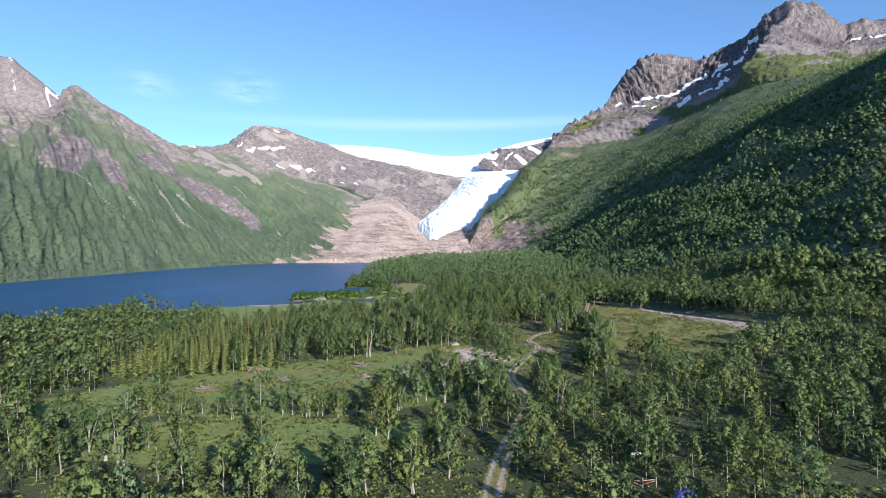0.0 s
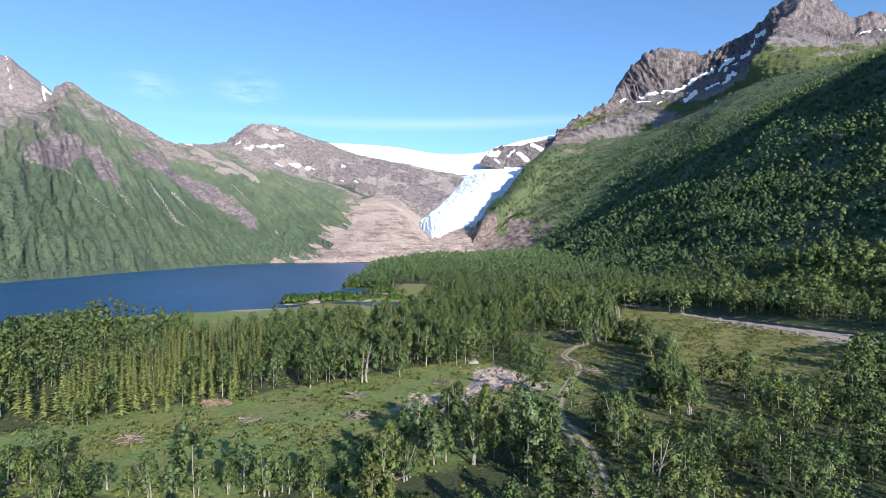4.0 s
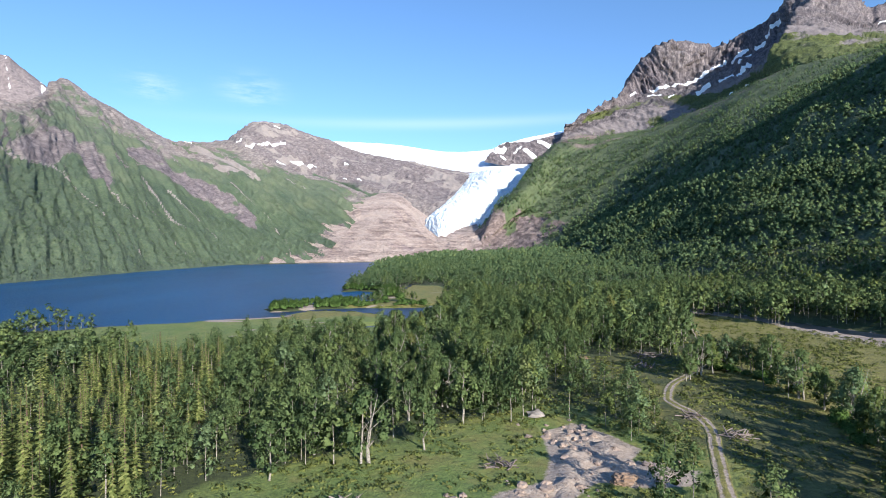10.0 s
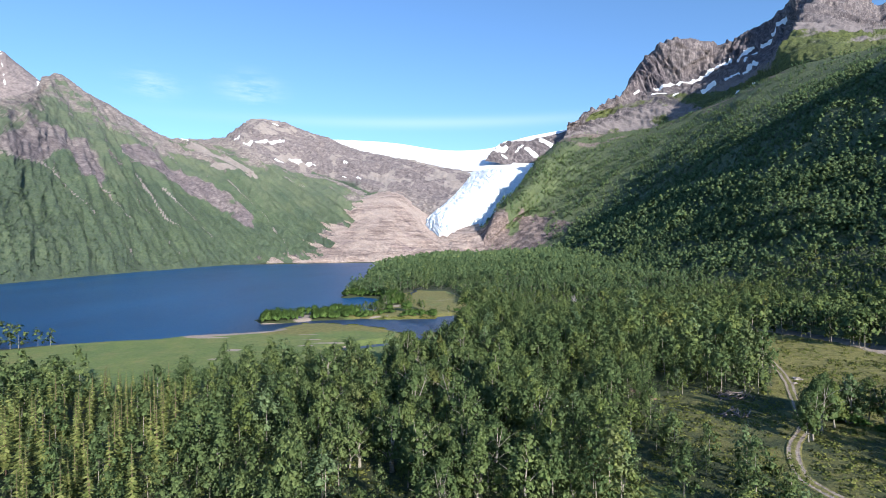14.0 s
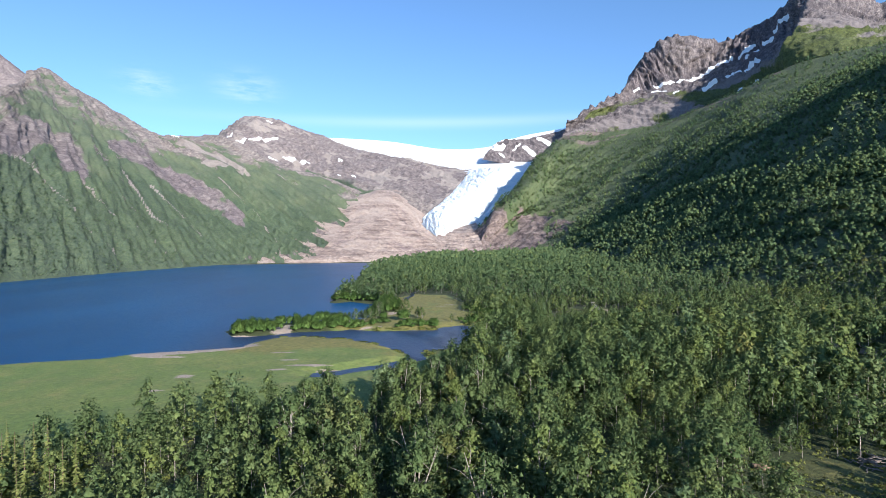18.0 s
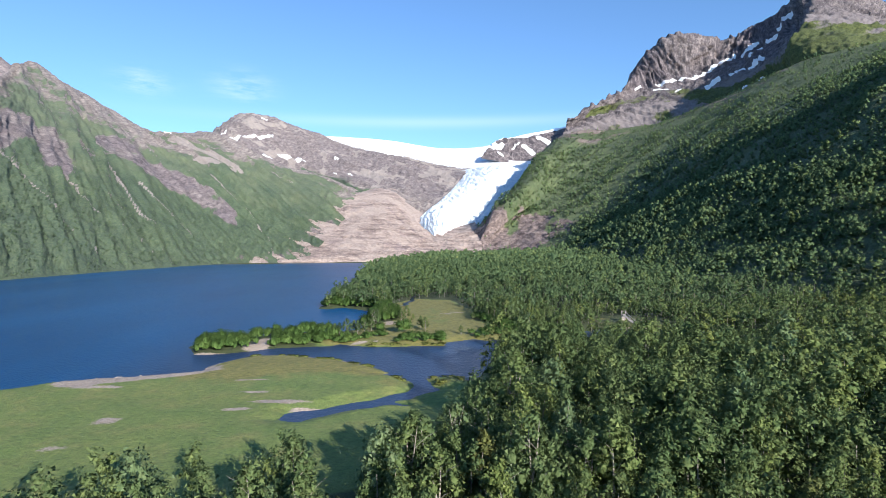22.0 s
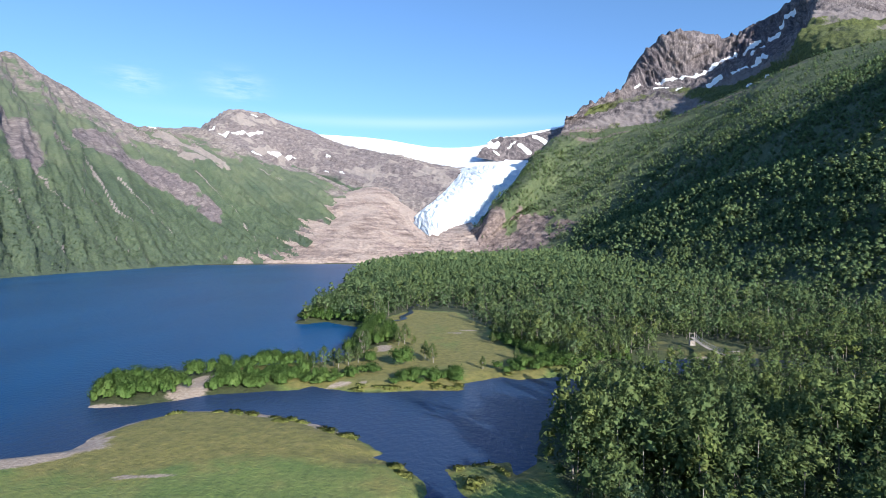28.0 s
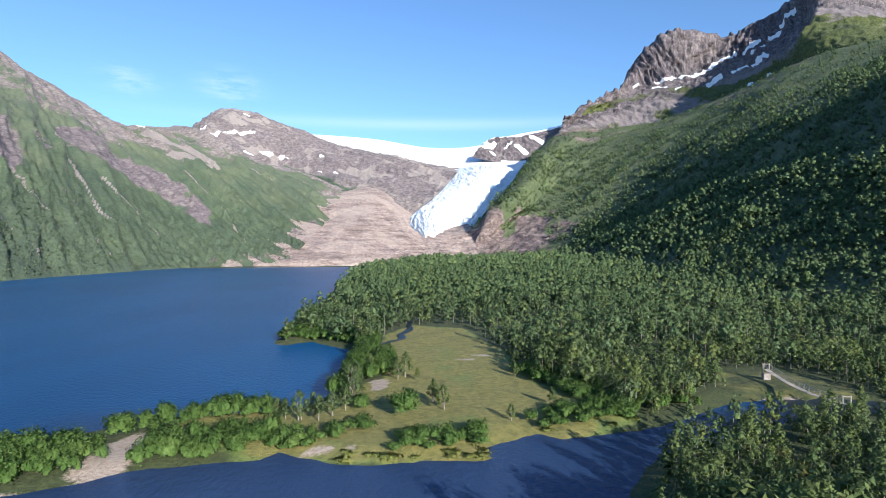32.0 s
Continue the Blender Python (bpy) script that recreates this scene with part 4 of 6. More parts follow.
def upper_masks(u, v, p, n):
    x, y, z = p[..., 0], p[..., 1], p[..., 2]
    veg = smooth(0.42, 0.1, v) * smooth(0.3, 0.5, u) + 0.75 * smooth(0.34, 0.08, v + 0.3 * fbm(x / 50, z / 25, 4, 135)) + 0.4 * fbm(u * 12, v * 6, 4, 131) - 0.2 + 0.75 * streak(u, v, [(0.08, 0.7), (0.2, 0.55), (0.3, 0.42), (0.42, 0.2), (0.6, 0.1)], 0.09, 4.0)
    snow = np.maximum.reduce([streak(u, v, line, wide * 0.62, 4.0) for line, wide in (
        ([(0.27, 0.66), (0.34, 0.625), (0.398, 0.615), (0.45, 0.64), (0.501, 0.673)], 0.026), ([(0.375, 0.37), (0.42, 0.395)], 0.022), ([(0.45, 0.405), (0.501, 0.44)], 0.02), ([(0.471, 0.17), (0.54, 0.15)], 0.028),
        ([(0.524, 0.635), (0.554, 0.73)], 0.028), ([(0.54, 0.591), (0.563, 0.66)], 0.02), ([(0.513, 0.409), (0.557, 0.484)], 0.03), ([(0.574, 0.704), (0.593, 0.736)], 0.024), ([(0.591, 0.786), (0.621, 0.843)], 0.02),
        ([(0.25, 0.585), (0.29, 0.535)], 0.016), ([(0.305, 0.475), (0.32, 0.47)], 0.014), ([(0.21, 0.74), (0.225, 0.73)], 0.02), ([(0.87, 0.6), (0.93, 0.66)], 0.05))])
    # dark: shade painted on the left cliff corner and in the gully bowl
    return (("veg", veg), ("scree", smooth(0.5, 0.25, v)), ("snow", snow), ("dark", 0.6 * blob(u, v, 0.27, 0.85, 0.07, 0.2) + 0.7 * blob(u, v, 0.55, 0.75, 0.06, 0.3)))


def summit_rib(x, y, z, v, u):
    """The buttress that throws the snow gullies into shade."""
    d = u - np.interp(v, [0, 0.43, 0.73, 1], [0.6, 0.66, 0.7, 0.71]) + 0.012 * fbm(u * 20, v * 9, 3, 134)
    return 75 * np.where(d > 0, np.exp(-np.maximum(d, 0) / 0.11), np.exp(np.minimum(d, 0) / 0.022)) * smooth(0.0, 0.2, v) * smooth(1.04, 0.9, v)


mountain("mountain_summit", MU + [back_of(MU[3], 60, 350, -60)], 360, 160, 22, upper_masks, MAT_ROCK,
         "craggy grey summits with snow gullies above the forest", 12, 40, 43, taper=False, crag=24, calm=0.25, flute=26, extra=summit_rib)

# an unseen ridge, added behind to cast evening shade across the slope
MB = [[(500, -900, 0), (700, -560, 0), (900, -300, 60), (1300, -100, 200)],
      [(900, -1000, 420), (1020, -600, 510), (1150, -300, 580), (1500, 0, 640)],
      [(1500, -1000, 260), (1500, -600, 300), (1600, -300, 350), (1900, 0, 430)]]
mountain("unseen_shade_ridge", MB, 80, 60, 40, lambda u, v, p, n: (("veg", smooth(0.6, 0.3, v)), ("scree", 0 * u), ("snow", 0 * u)), MAT_ROCK,
         "unseen ridge added behind the valley to shade the slope", 10, 12, 143)

# ---- trees ----
HEART_V = np.array([(0, 0, 1), (0.894, 0, 0.447), (0.276, 0.851, 0.447), (-0.724, 0.526, 0.447), (-0.724, -0.526, 0.447), (0.276, -0.851, 0.447),
                    (0.724, 0.526, -0.447), (-0.276, 0.851, -0.447), (-0.894, 0, -0.447), (-0.276, -0.851, -0.447), (0.724, -0.526, -0.447)])
HEART_F = np.array([(0, 1, 2), (0, 2, 3), (0, 3, 4), (0, 4, 5), (0, 5, 1), (1, 6, 2), (2, 7, 3), (3, 8, 4), (4, 9, 5), (5, 10, 1), (2, 6, 7), (3, 7, 8), (4, 8, 9), (5, 9, 10), (1, 10, 6)])
BUD_V = np.array([(0, 0, 1), (1, 0, -0.1), (0, 1, -0.1), (-1, 0, -0.1), (0, -1, -0.1)])
BUD_F = np.array([(0, 1, 2), (0, 2, 3), (0, 3, 4), (0, 4, 1)])


def unit(v):
    return v / (np.linalg.norm(v, axis=-1, keepdims=True) + 1e-9)


def tuft(r, centre, radius, cards, size, stem=(0, 0, 0), heart=0.6, plain=False, ruffle=0.5):
    """A leafy tuft: a lumpy heart under a ruffled coat of three-cornered sprays. Returns vertices, faces and the swell of the tuft as normals."""
    c, rad = np.asarray(centre, float), np.asarray(radius, float)
    lean = unit(c - np.asarray(stem, float) + (0, 0, 1e-4))
    d = unit(r.normal(size=(cards, 3)))
    d[:, 2] = np.where(d[:, 2] < -0.35, -d[:, 2], d[:, 2])
    at = c + d * rad * r.uniform(heart - 0.1, 1.95 - heart, (cards, 1))
    face = unit(d + (0, 0, 0.25) + ruffle * r.normal(size=(cards, 3)))
    a = unit(np.cross(face, r.normal(size=(cards, 3)) * 0.6 + (0.7, 0.3, 0)))
    b = np.cross(face, a)
    s = size * r.uniform(0.6, 1.35, cards)[:, None]
    v = np.stack([at + a * s * 0.8, at - a * s * 0.5 + b * s * 0.48, at - a * s * 0.5 - b * s * 0.48], 1).reshape(-1, 3)
    n = np.repeat(unit(0.5 * d + 0.5 * lean + (0, 0, 0.15) + (0.6 - 0.5 * heart) * r.normal(size=(cards, 3))), 3, axis=0)
    f = np.arange(len(v)).reshape(-1, 3)
    if heart:
        hv, hf = (BUD_V, BUD_F) if plain else (HEART_V, HEART_F)
        f = np.concatenate([f, hf + len(v)])
        v = np.concatenate([v, c + hv * rad * heart * (1 + 0.16 * r.normal(size=(len(hv), 1)))])
        n = np.concatenate([n, unit(0.55 * hv + 0.6 * lean)])
    return v, f, n


def joined(parts):
    """Several (vertices, faces, normals) as one."""
    base = np.cumsum([0] + [len(p[0]) for p in parts])
    return np.concatenate([p[0] for p in parts]), np.concatenate([p[1] + o for p, o in zip(parts, base)]), np.concatenate([p[2] for p in parts])


def birch_crown(r, h, w, tufts, cards, size, plain=False, low=0.24, heart=0.6):
    """The crown of a birch of height h and width w: tufts of leaves round a broad oval, with gaps between them."""
    out = []
    fat = 0.95 / tufts ** 0.36
    for k in range(tufts):
        f = (k + r.uniform(0.1, 0.9)) / tufts
        z = h * (low + (0.9 - low) * f)
        reach = w * 0.5 * math.sin(math.pi * (0.24 + 0.68 * f)) ** 0.9
        a = k * 2.4 + r.uniform(-0.6, 0.6)
        off = reach * r.uniform(0.35, 0.85) * (1 - 0.6 * f * f)
        rad = w * 0.5 * fat * r.uniform(0.6, 1.2) * (1.08 - 0.4 * f)
        out.append(tuft(r, (off * math.cos(a), off * math.sin(a), z), (rad, rad, rad * r.uniform(1.0, 1.5)), cards, size, (0, 0, h * 0.45), heart, plain))
    return joined(out)


def leaf_mesh(name, vfn, mat, tones=None):
    me = fast_mesh(name, vfn[0], vfn[1])
    me.attributes.new("swell", "FLOAT_VECTOR", "POINT").data.foreach_set("vector", np.ascontiguousarray(vfn[2], dtype=np.float32).ravel())
    if tones is not None:
        me.attributes.new("tone", "FLOAT", "POINT").data.foreach_set("value", np.asarray(tones, np.float32))
    me.materials.append(mat)
    return me


def tube(path, radii, sides=6):
    """A tapered tube along a path, as vertices and faces."""
    path = np.asarray(path, float)
    v, f = [], []
    for i, (p, rad) in enumerate(zip(path, radii)):
        d = path[min(i + 1, len(path) - 1)] - path[max(i - 1, 0)]
        d /= np.linalg.norm(d) + 1e-9
        a = np.cross(d, (0.3, 0.9, 0.1))
        a /= np.linalg.norm(a) + 1e-9
        b = np.cross(d, a)
        for k in range(sides):
            t = 2 * math.pi * k / sides
            v.append(p + rad * (a * math.cos(t) + b * math.sin(t)))
        if i:
            o, q = (i - 1) * sides, i * sides
            f += [(o + k, o + (k + 1) % sides, q + (k + 1) % sides, q + k) for k in range(sides)]
    return np.array(v), np.array(f)


def trunk_geometry(r, h, stems, sides, limbs):
    vs, fs, base = [], [], 0
    for s in range(stems):
        lean = r.normal(size=2) * h * (0.05 if stems == 1 else 0.085)
        root = r.normal(size=2) * (0.0 if stems == 1 else 0.25)
        path = [(root[0] + lean[0] * f ** 1.3 + 0.1 * r.normal(), root[1] + lean[1] * f ** 1.3 + 0.1 * r.normal(), h * 0.92 * f - 0.3 * (f == 0)) for f in (0, 0.2, 0.45, 0.7, 1)]
        rad = [0.017 * h * k for k in (1.25, 0.95, 0.7, 0.42, 0.1)]
        v, f = tube(path, rad, sides)
        vs.append(v), fs.append(f + base)
        base += len(v)
        for _ in range(limbs):
            k = r.integers(1, 4)
            p0 = np.array(path[k])
            a = r.uniform(0, 2 * math.pi)
            ln = h * r.uniform(0.14, 0.26)
            p1 = p0 + (ln * 0.55 * math.cos(a), ln * 0.55 * math.sin(a), ln * 0.55)
            p2 = p0 + (ln * math.cos(a), ln * math.sin(a), ln * 0.8)
            v, f = tube([p0, p1, p2], [rad[k] * 0.5, rad[k] * 0.3, rad[k] * 0.1], 4)
            vs.append(v), fs.append(f + base)
            base += len(v)
    return np.concatenate(vs), np.concatenate(fs)


def spruce_crown(r, h, w, tiers, per, size):
    """Drooping sprays in tiers that narrow to a point."""
    v, swell = [], []
    for k in range(tiers):
        f = (k + 0.5) / tiers
        z = h * (0.08 + 0.9 * f)
        reach = w * 0.5 * (1 - f) ** 1.1 + 0.08
        n = max(3, int(per * (1 - 0.7 * f)))
        for i in range(n):
            a = 2 * math.pi * (i + r.uniform(-0.3, 0.3)) / n + k * 0.7
            ln = reach * r.uniform(0.55, 1.2)
            z = h * (0.08 + 0.9 * min(1.0, f + r.uniform(-0.6, 0.6) / tiers))
            d = np.array((math.cos(a), math.sin(a), 0))
            t = np.array((-d[1], d[0], 0))
            p0 = np.array((0, 0, z + 0.1 * ln)) + d * 0.04
            tip = np.array((0, 0, z - r.uniform(-0.05, 0.3) * ln)) + d * ln
            mid = (p0 + tip) / 2 + (0, 0, 0.06 * ln)
            wd = size * (0.5 + 0.6 * (1 - f)) * r.uniform(0.8, 1.2)
            v += [p0, mid + t * wd - (0, 0, 0.3 * wd), tip, mid - t * wd - (0, 0, 0.3 * wd)]
            swell += [d * 0.8 + (0, 0, 0.45) + 0.2 * r.normal(size=3)] * 4
    v = np.array(v)
    return v, np.arange(len(v)).reshape(-1, 4), unit(np.array(swell))


def place_many(templates, pos, scale, turn, pick):
    """Joined copies of the templates (vertices, faces, normals) at the places."""
    vs, fs, ns, base = [], [], [], 0
    for k, (tv, tf, tn) in enumerate(templates):
        sel = np.nonzero(pick == k)[0]
        if not len(sel):
            continue
        c, s = np.cos(turn[sel])[:, None], np.sin(turn[sel])[:, None]
        sc = scale[sel][:, None]
        x = (tv[None, :, 0] * c - tv[None, :, 1] * s) * sc + pos[sel, 0:1]
        y = (tv[None, :, 0] * s + tv[None, :, 1] * c) * sc + pos[sel, 1:2]
        z = tv[None, :, 2] * sc * (0.9 + 0.2 * ((sel * 7919) % 97 / 97.0))[:, None] + pos[sel, 2:3]
        vs.append(np.stack([x, y, z], -1).reshape(-1, 3))
        ns.append(np.stack([tn[None, :, 0] * c - tn[None, :, 1] * s, tn[None, :, 0] * s + tn[None, :, 1] * c, tn[None, :, 2] + 0 * c], -1).reshape(-1, 3))
        fs.append((tf[None] + (base + np.arange(len(sel)) * len(tv))[:, None, None]).reshape(-1, tf.shape[1]))
        base += len(sel) * len(tv)
    return np.concatenate(vs), np.concatenate(fs), np.concatenate(ns)


def spread_tones(templates, pick, tone):
    """Each tree's own tone for all its vertices, in the order of place_many."""
    return np.concatenate([np.repeat(tone[pick == k], len(tv)) for k, (tv, *_) in enumerate(templates) if (pick == k).any()])


def scatter(x0, x1, y0, y1, step, seed):
    r = np.random.default_rng(seed)
    gx, gy = np.meshgrid(np.arange(x0, x1, step), np.arange(y0, y1, step))
    x, y = gx.ravel() + r.uniform(-0.48, 0.48, gx.size) * step, gy.ravel() + r.uniform(-0.48, 0.48, gx.size) * step
    return x, y


SPRUCES = [(-88, 146), (-66, 147), (-55, 148), (-47, 154), (-50, 178), (-57, 205), (-72, 245), (-96, 252), (-103, 238), (-102, 216), (-95, 186)]


def open_land(x, y):
    """Where no forest stands: 0 in the woods, 1 on open land."""
    o = np.maximum.reduce([smooth(-2, 2, depth_in(p, x, y)) for p in (MEADOW, NORTH_MEADOW, CLEARING, GLADE, HEATH, PIT, BRIDGE_GLADE, GRAVEL)])
    o = np.maximum(o, 0.95 * smooth(-2, 3, depth_in(TRACKSIDE, x, y)))
    o = np.maximum(o, smooth(-3.2, -2.4, depth_in(LAKE, x, y)))
    o = np.maximum(o, smooth(10, 8, line_gap(RIVER, x, y) + 3 * smooth(330, 350, y)))
    return np.maximum(o, smooth(3.2, 2.0, line_gap(TRACK, x, y)))


def slope_height(x, y):
    """The height of the right-hand mountainside over the places, by the nearest point of its sheet on a coarse grid."""
    step = 6.0
    gx, gy = np.round(MR_SHEET[..., 0] / step).astype(int).ravel(), np.round(MR_SHEET[..., 1] / step).astype(int).ravel()
    x0, y0 = gx.min(), gy.min()
    grid = np.full((gx.max() - x0 + 1, gy.max() - y0 + 1), -99.0)
    np.maximum.at(grid, (gx - x0, gy - y0), MR_SHEET[..., 2].ravel())
    for _ in range(3):
        hole = grid < -50
        pad = np.pad(grid, 1, constant_values=-99.0)
        near = np.maximum.reduce([pad[:-2, 1:-1], pad[2:, 1:-1], pad[1:-1, :-2], pad[1:-1, 2:]])
        grid = np.where(hole, near, grid)
    i, j = np.round(x / step).astype(int) - x0, np.round(y / step).astype(int) - y0
    ok = (i >= 0) & (j >= 0) & (i < grid.shape[0]) & (j < grid.shape[1])
    return np.where(ok, grid[np.clip(i, 0, grid.shape[0] - 1), np.clip(j, 0, grid.shape[1] - 1)], -99.0)


def stand_height(x, y):
    return np.maximum(floor_height(x, y), slope_height(x, y))


AISLE = np.array([(1 - 36 * k / 30, 297 * k / 30) for k in range(31)])


def aisle_gap(x, y):
    """Metres to the open aisle over the valley wood, for what lies ahead of it up the valley; 9999 where the wood stands behind or aside."""
    best = np.full(np.shape(x), 9999.0)
    for ax, ay in AISLE:
        ahead, aside = y - ay, np.abs(x - ax)
        d = np.hypot(ahead, aside)
        best = np.where((ahead > 30) & (aside < 0.82 * ahead + 8), np.minimum(best, d), best)
    return best


r_tree = np.random.default_rng(11)
BIRCH_SETS = []
for k in range(6):
    h, w = r_tree.uniform(7.4, 9.4), (4.2, 6.4, 4.8, 5.4, 7.0, 4.4)[k]
    crown = birch_crown(r_tree, h, w, 21, 72, 0.25, low=0.22, heart=0.48)
    tv, tf = trunk_geometry(r_tree, h, 1 + (k % 3 == 1) + (k == 4), 6, 5)
    tm = fast_mesh("trunk", tv, tf)
    tm.materials.append(MAT_BARK)
    BIRCH_SETS.append((leaf_mesh("crown", crown, MAT_BIRCH_TREE), tm))
SPRUCE_SETS = []
for k in range(3):
    h = r_tree.uniform(10, 12)
    crown = spruce_crown(r_tree, h, 3.5, 24, 14, 0.3)
    tv, tf = tube([(0, 0, -0.3), (0, 0, h * 0.5), (0, 0, h * 0.96)], [0.14, 0.09, 0.02], 6)
    tm = fast_mesh("trunk", tv, tf)
    tm.materials.append(MAT_SPRUCE_BARK)
    SPRUCE_SETS.append((leaf_mesh("crown", crown, MAT_SPRUCE), tm))


def tree_thing(name, sets, k, x, y, z, scale, turn, label, category, group):
    root = new(name, None)
    root.empty_display_size = 0.5
    root.matrix_basis = Matrix.Translation((x, y, z)) @ Matrix.Rotation(turn, 4, "Z") @ Matrix.Diagonal((scale, scale, scale, 1))
    for part_name, me in (("crown", sets[k][0]), ("trunk", sets[k][1])):
        o = new(part_name, me)
        o.parent = root
    return tagged(root, label, category, group)


CROWN_STEPS = ((88, 13, 50, 0.26, True, 0.48), (150, 10, 34, 0.34, True, 0.5), (300, 7, 18, 0.52, True, 0.58), (560, 4, 11, 0.82, True, 0.84), (99999, 3, 6, 1.05, True, 0.94))


def crown_library(r, low, high):
    """Six crowns for each step of fineness, from near to far."""
    return [birch_crown(r, r.uniform(low, high), r.uniform(0.48, 0.76) * high, n, cards, size, plain, 0.15, heart) for _, n, cards, size, plain, heart in CROWN_STEPS for _ in range(6)]


def crown_pick(gap, k):
    step = sum((gap > limit).astype(int) for limit, *_ in CROWN_STEPS[:-1])
    return np.where(gap > 9000, 4, step) * 6 + k % 6


def forest():
    r = np.random.default_rng(5)
    x, y = scatter(-175, 215, 14, 470, 3.9, 21)
    keep = (open_land(x, y) < r.uniform(0.05, 0.95, x.size)) & (depth_in(LAKE, x, y) < -1.5)
    keep &= ~((x < -46) & (y > 372) & (y < 560)) & ~((x < -60) & (y > 560))
    thin = smooth(0.3, 0.6, value_noise(x / 22, y / 22, 77)) * 0.75 + 0.25
    hedge = smooth(5, 2.5, line_gap([(-64, 119), (-49, 114), (-30, 114), (-12, 118)], x, y))
    sparse = np.where((x < 6) & (y > 73), 0.09, 0.85 * thin)
    keep &= r.uniform(size=x.size) < np.where((y < 128) & (x < 14), np.maximum(sparse, hedge), np.where((y < 166) & (x < 42), np.where(x < -22, 0.6, np.where(x < 16, 0.32, 0.95)), 0.98)) * np.maximum(0.25 + 0.75 * smooth(0.3, 0.46, value_noise(x / 10, y / 10, 78)), 0.85 * smooth(195, 215, y))
    keep &= (r.uniform(size=x.size) < 0.76) | ~((x > 18) & (y < 172))
    keep |= inside(SPRUCES, x, y) & (open_land(x, y) < 0.5)
    x, y = x[keep], y[keep]
    z = stand_height(x, y)
    sp = inside(SPRUCES, x, y) & (r.uniform(size=x.size) < 0.76)
    gap = aisle_gap(x, y)
    size = r.uniform(0.66, 1.14, x.size) * (0.7 + 0.6 * value_noise(x / 13, y / 13, 79)) * (1 + 0.4 * smooth(-36, -24, x) * smooth(250, 285, y) * smooth(362, 345, y)) * (1 - 0.22 * smooth(345, 375, y) * smooth(10, 25, x))
    size = np.where(sp, 0.5 + 0.75 * (size - 0.5), size)
    turn = r.uniform(0, 2 * math.pi, x.size)
    near_b = np.argsort(gap + 100000 * sp)[:190]
    near_s = np.argsort(gap + 100000 * ~sp)[:150]
    single = np.zeros(x.size, bool)
    single[near_b] = True
    for i in near_b:
        tree_thing("birch_tree", BIRCH_SETS, int(i) % 6, x[i], y[i], z[i], size[i], turn[i], "leafy green birch with a pale trunk in dense woodland", "tree", "birches of the valley wood")
    for i in near_s:
        if sp[i]:
            single[i] = True
            tree_thing("spruce_tree", SPRUCE_SETS, int(i) % 3, x[i], y[i], z[i], size[i], turn[i], "slender young spruce with yellow-green tips in a plantation", "tree", "spruces of the plantation")
    rest = np.nonzero(~single)[0]
    pos = np.column_stack([x, y, z])
    rb = rest[~sp[rest]]
    rs = rest[sp[rest]]
    lib = crown_library(r, 7.0, 9.2)
    pick = crown_pick(gap[rb], rb)
    vfn = place_many(lib, pos[rb], size[rb], turn[rb], pick)
    tagged(new("birch_wood", leaf_mesh("birch_wood", vfn, MAT_BIRCH, spread_tones(lib, pick, r.uniform(0.02, 1, len(rb))))), "dense green birch wood across the valley floor", "woodland", kind="stuff")
    bare = rb[gap[rb] < 9000]
    sv, sf = tube([(0, 0, -0.3), (0.1, 0, 2.4), (0.15, 0.1, 5)], [0.1, 0.075, 0.03], 3)
    stems = fast_mesh("birch_stems", *place_many([(sv, sf, sv)], pos[bare], size[bare], turn[bare], bare * 0)[:2])
    stems.materials.append(MAT_BARK)
    tagged(new("birch_stems", stems), "pale slender birch trunks of the valley wood", "woodland", kind="stuff")
    if len(rs):
        lib = [spruce_crown(r, r.uniform(9.5, 12), 3.5, 18, 10, 0.42) for _ in range(4)]
        tagged(new("spruce_wood", leaf_mesh("spruce_wood", place_many(lib, pos[rs], size[rs], turn[rs], rs % 4), MAT_SPRUCE)), "close stand of slender spruces", "woodland", kind="stuff")


forest()


def strewn(sheet, odds, spacing, r):
    """Places strewn evenly over a sheet, about one for each square of that spacing, where the odds (a grid of 0..1) allow."""
    p = sheet
    area = np.linalg.norm(np.cross(p[:-1, 1:] - p[:-1, :-1], p[1:, :-1] - p[:-1, :-1]), axis=2)
    want = area / spacing ** 2 * np.clip(odds[:-1, :-1], 0, 1)
    count = np.floor(want + r.uniform(size=want.shape)).astype(int)
    j, i = np.nonzero(count)
    j, i = np.repeat(j, count[j, i]), np.repeat(i, count[j, i])
    s, t = r.uniform(size=(len(j), 1)), r.uniform(size=(len(j), 1))
    return p[j, i] * (1 - s) * (1 - t) + p[j, i + 1] * s * (1 - t) + p[j + 1, i] * (1 - s) * t + p[j + 1, i + 1] * s * t


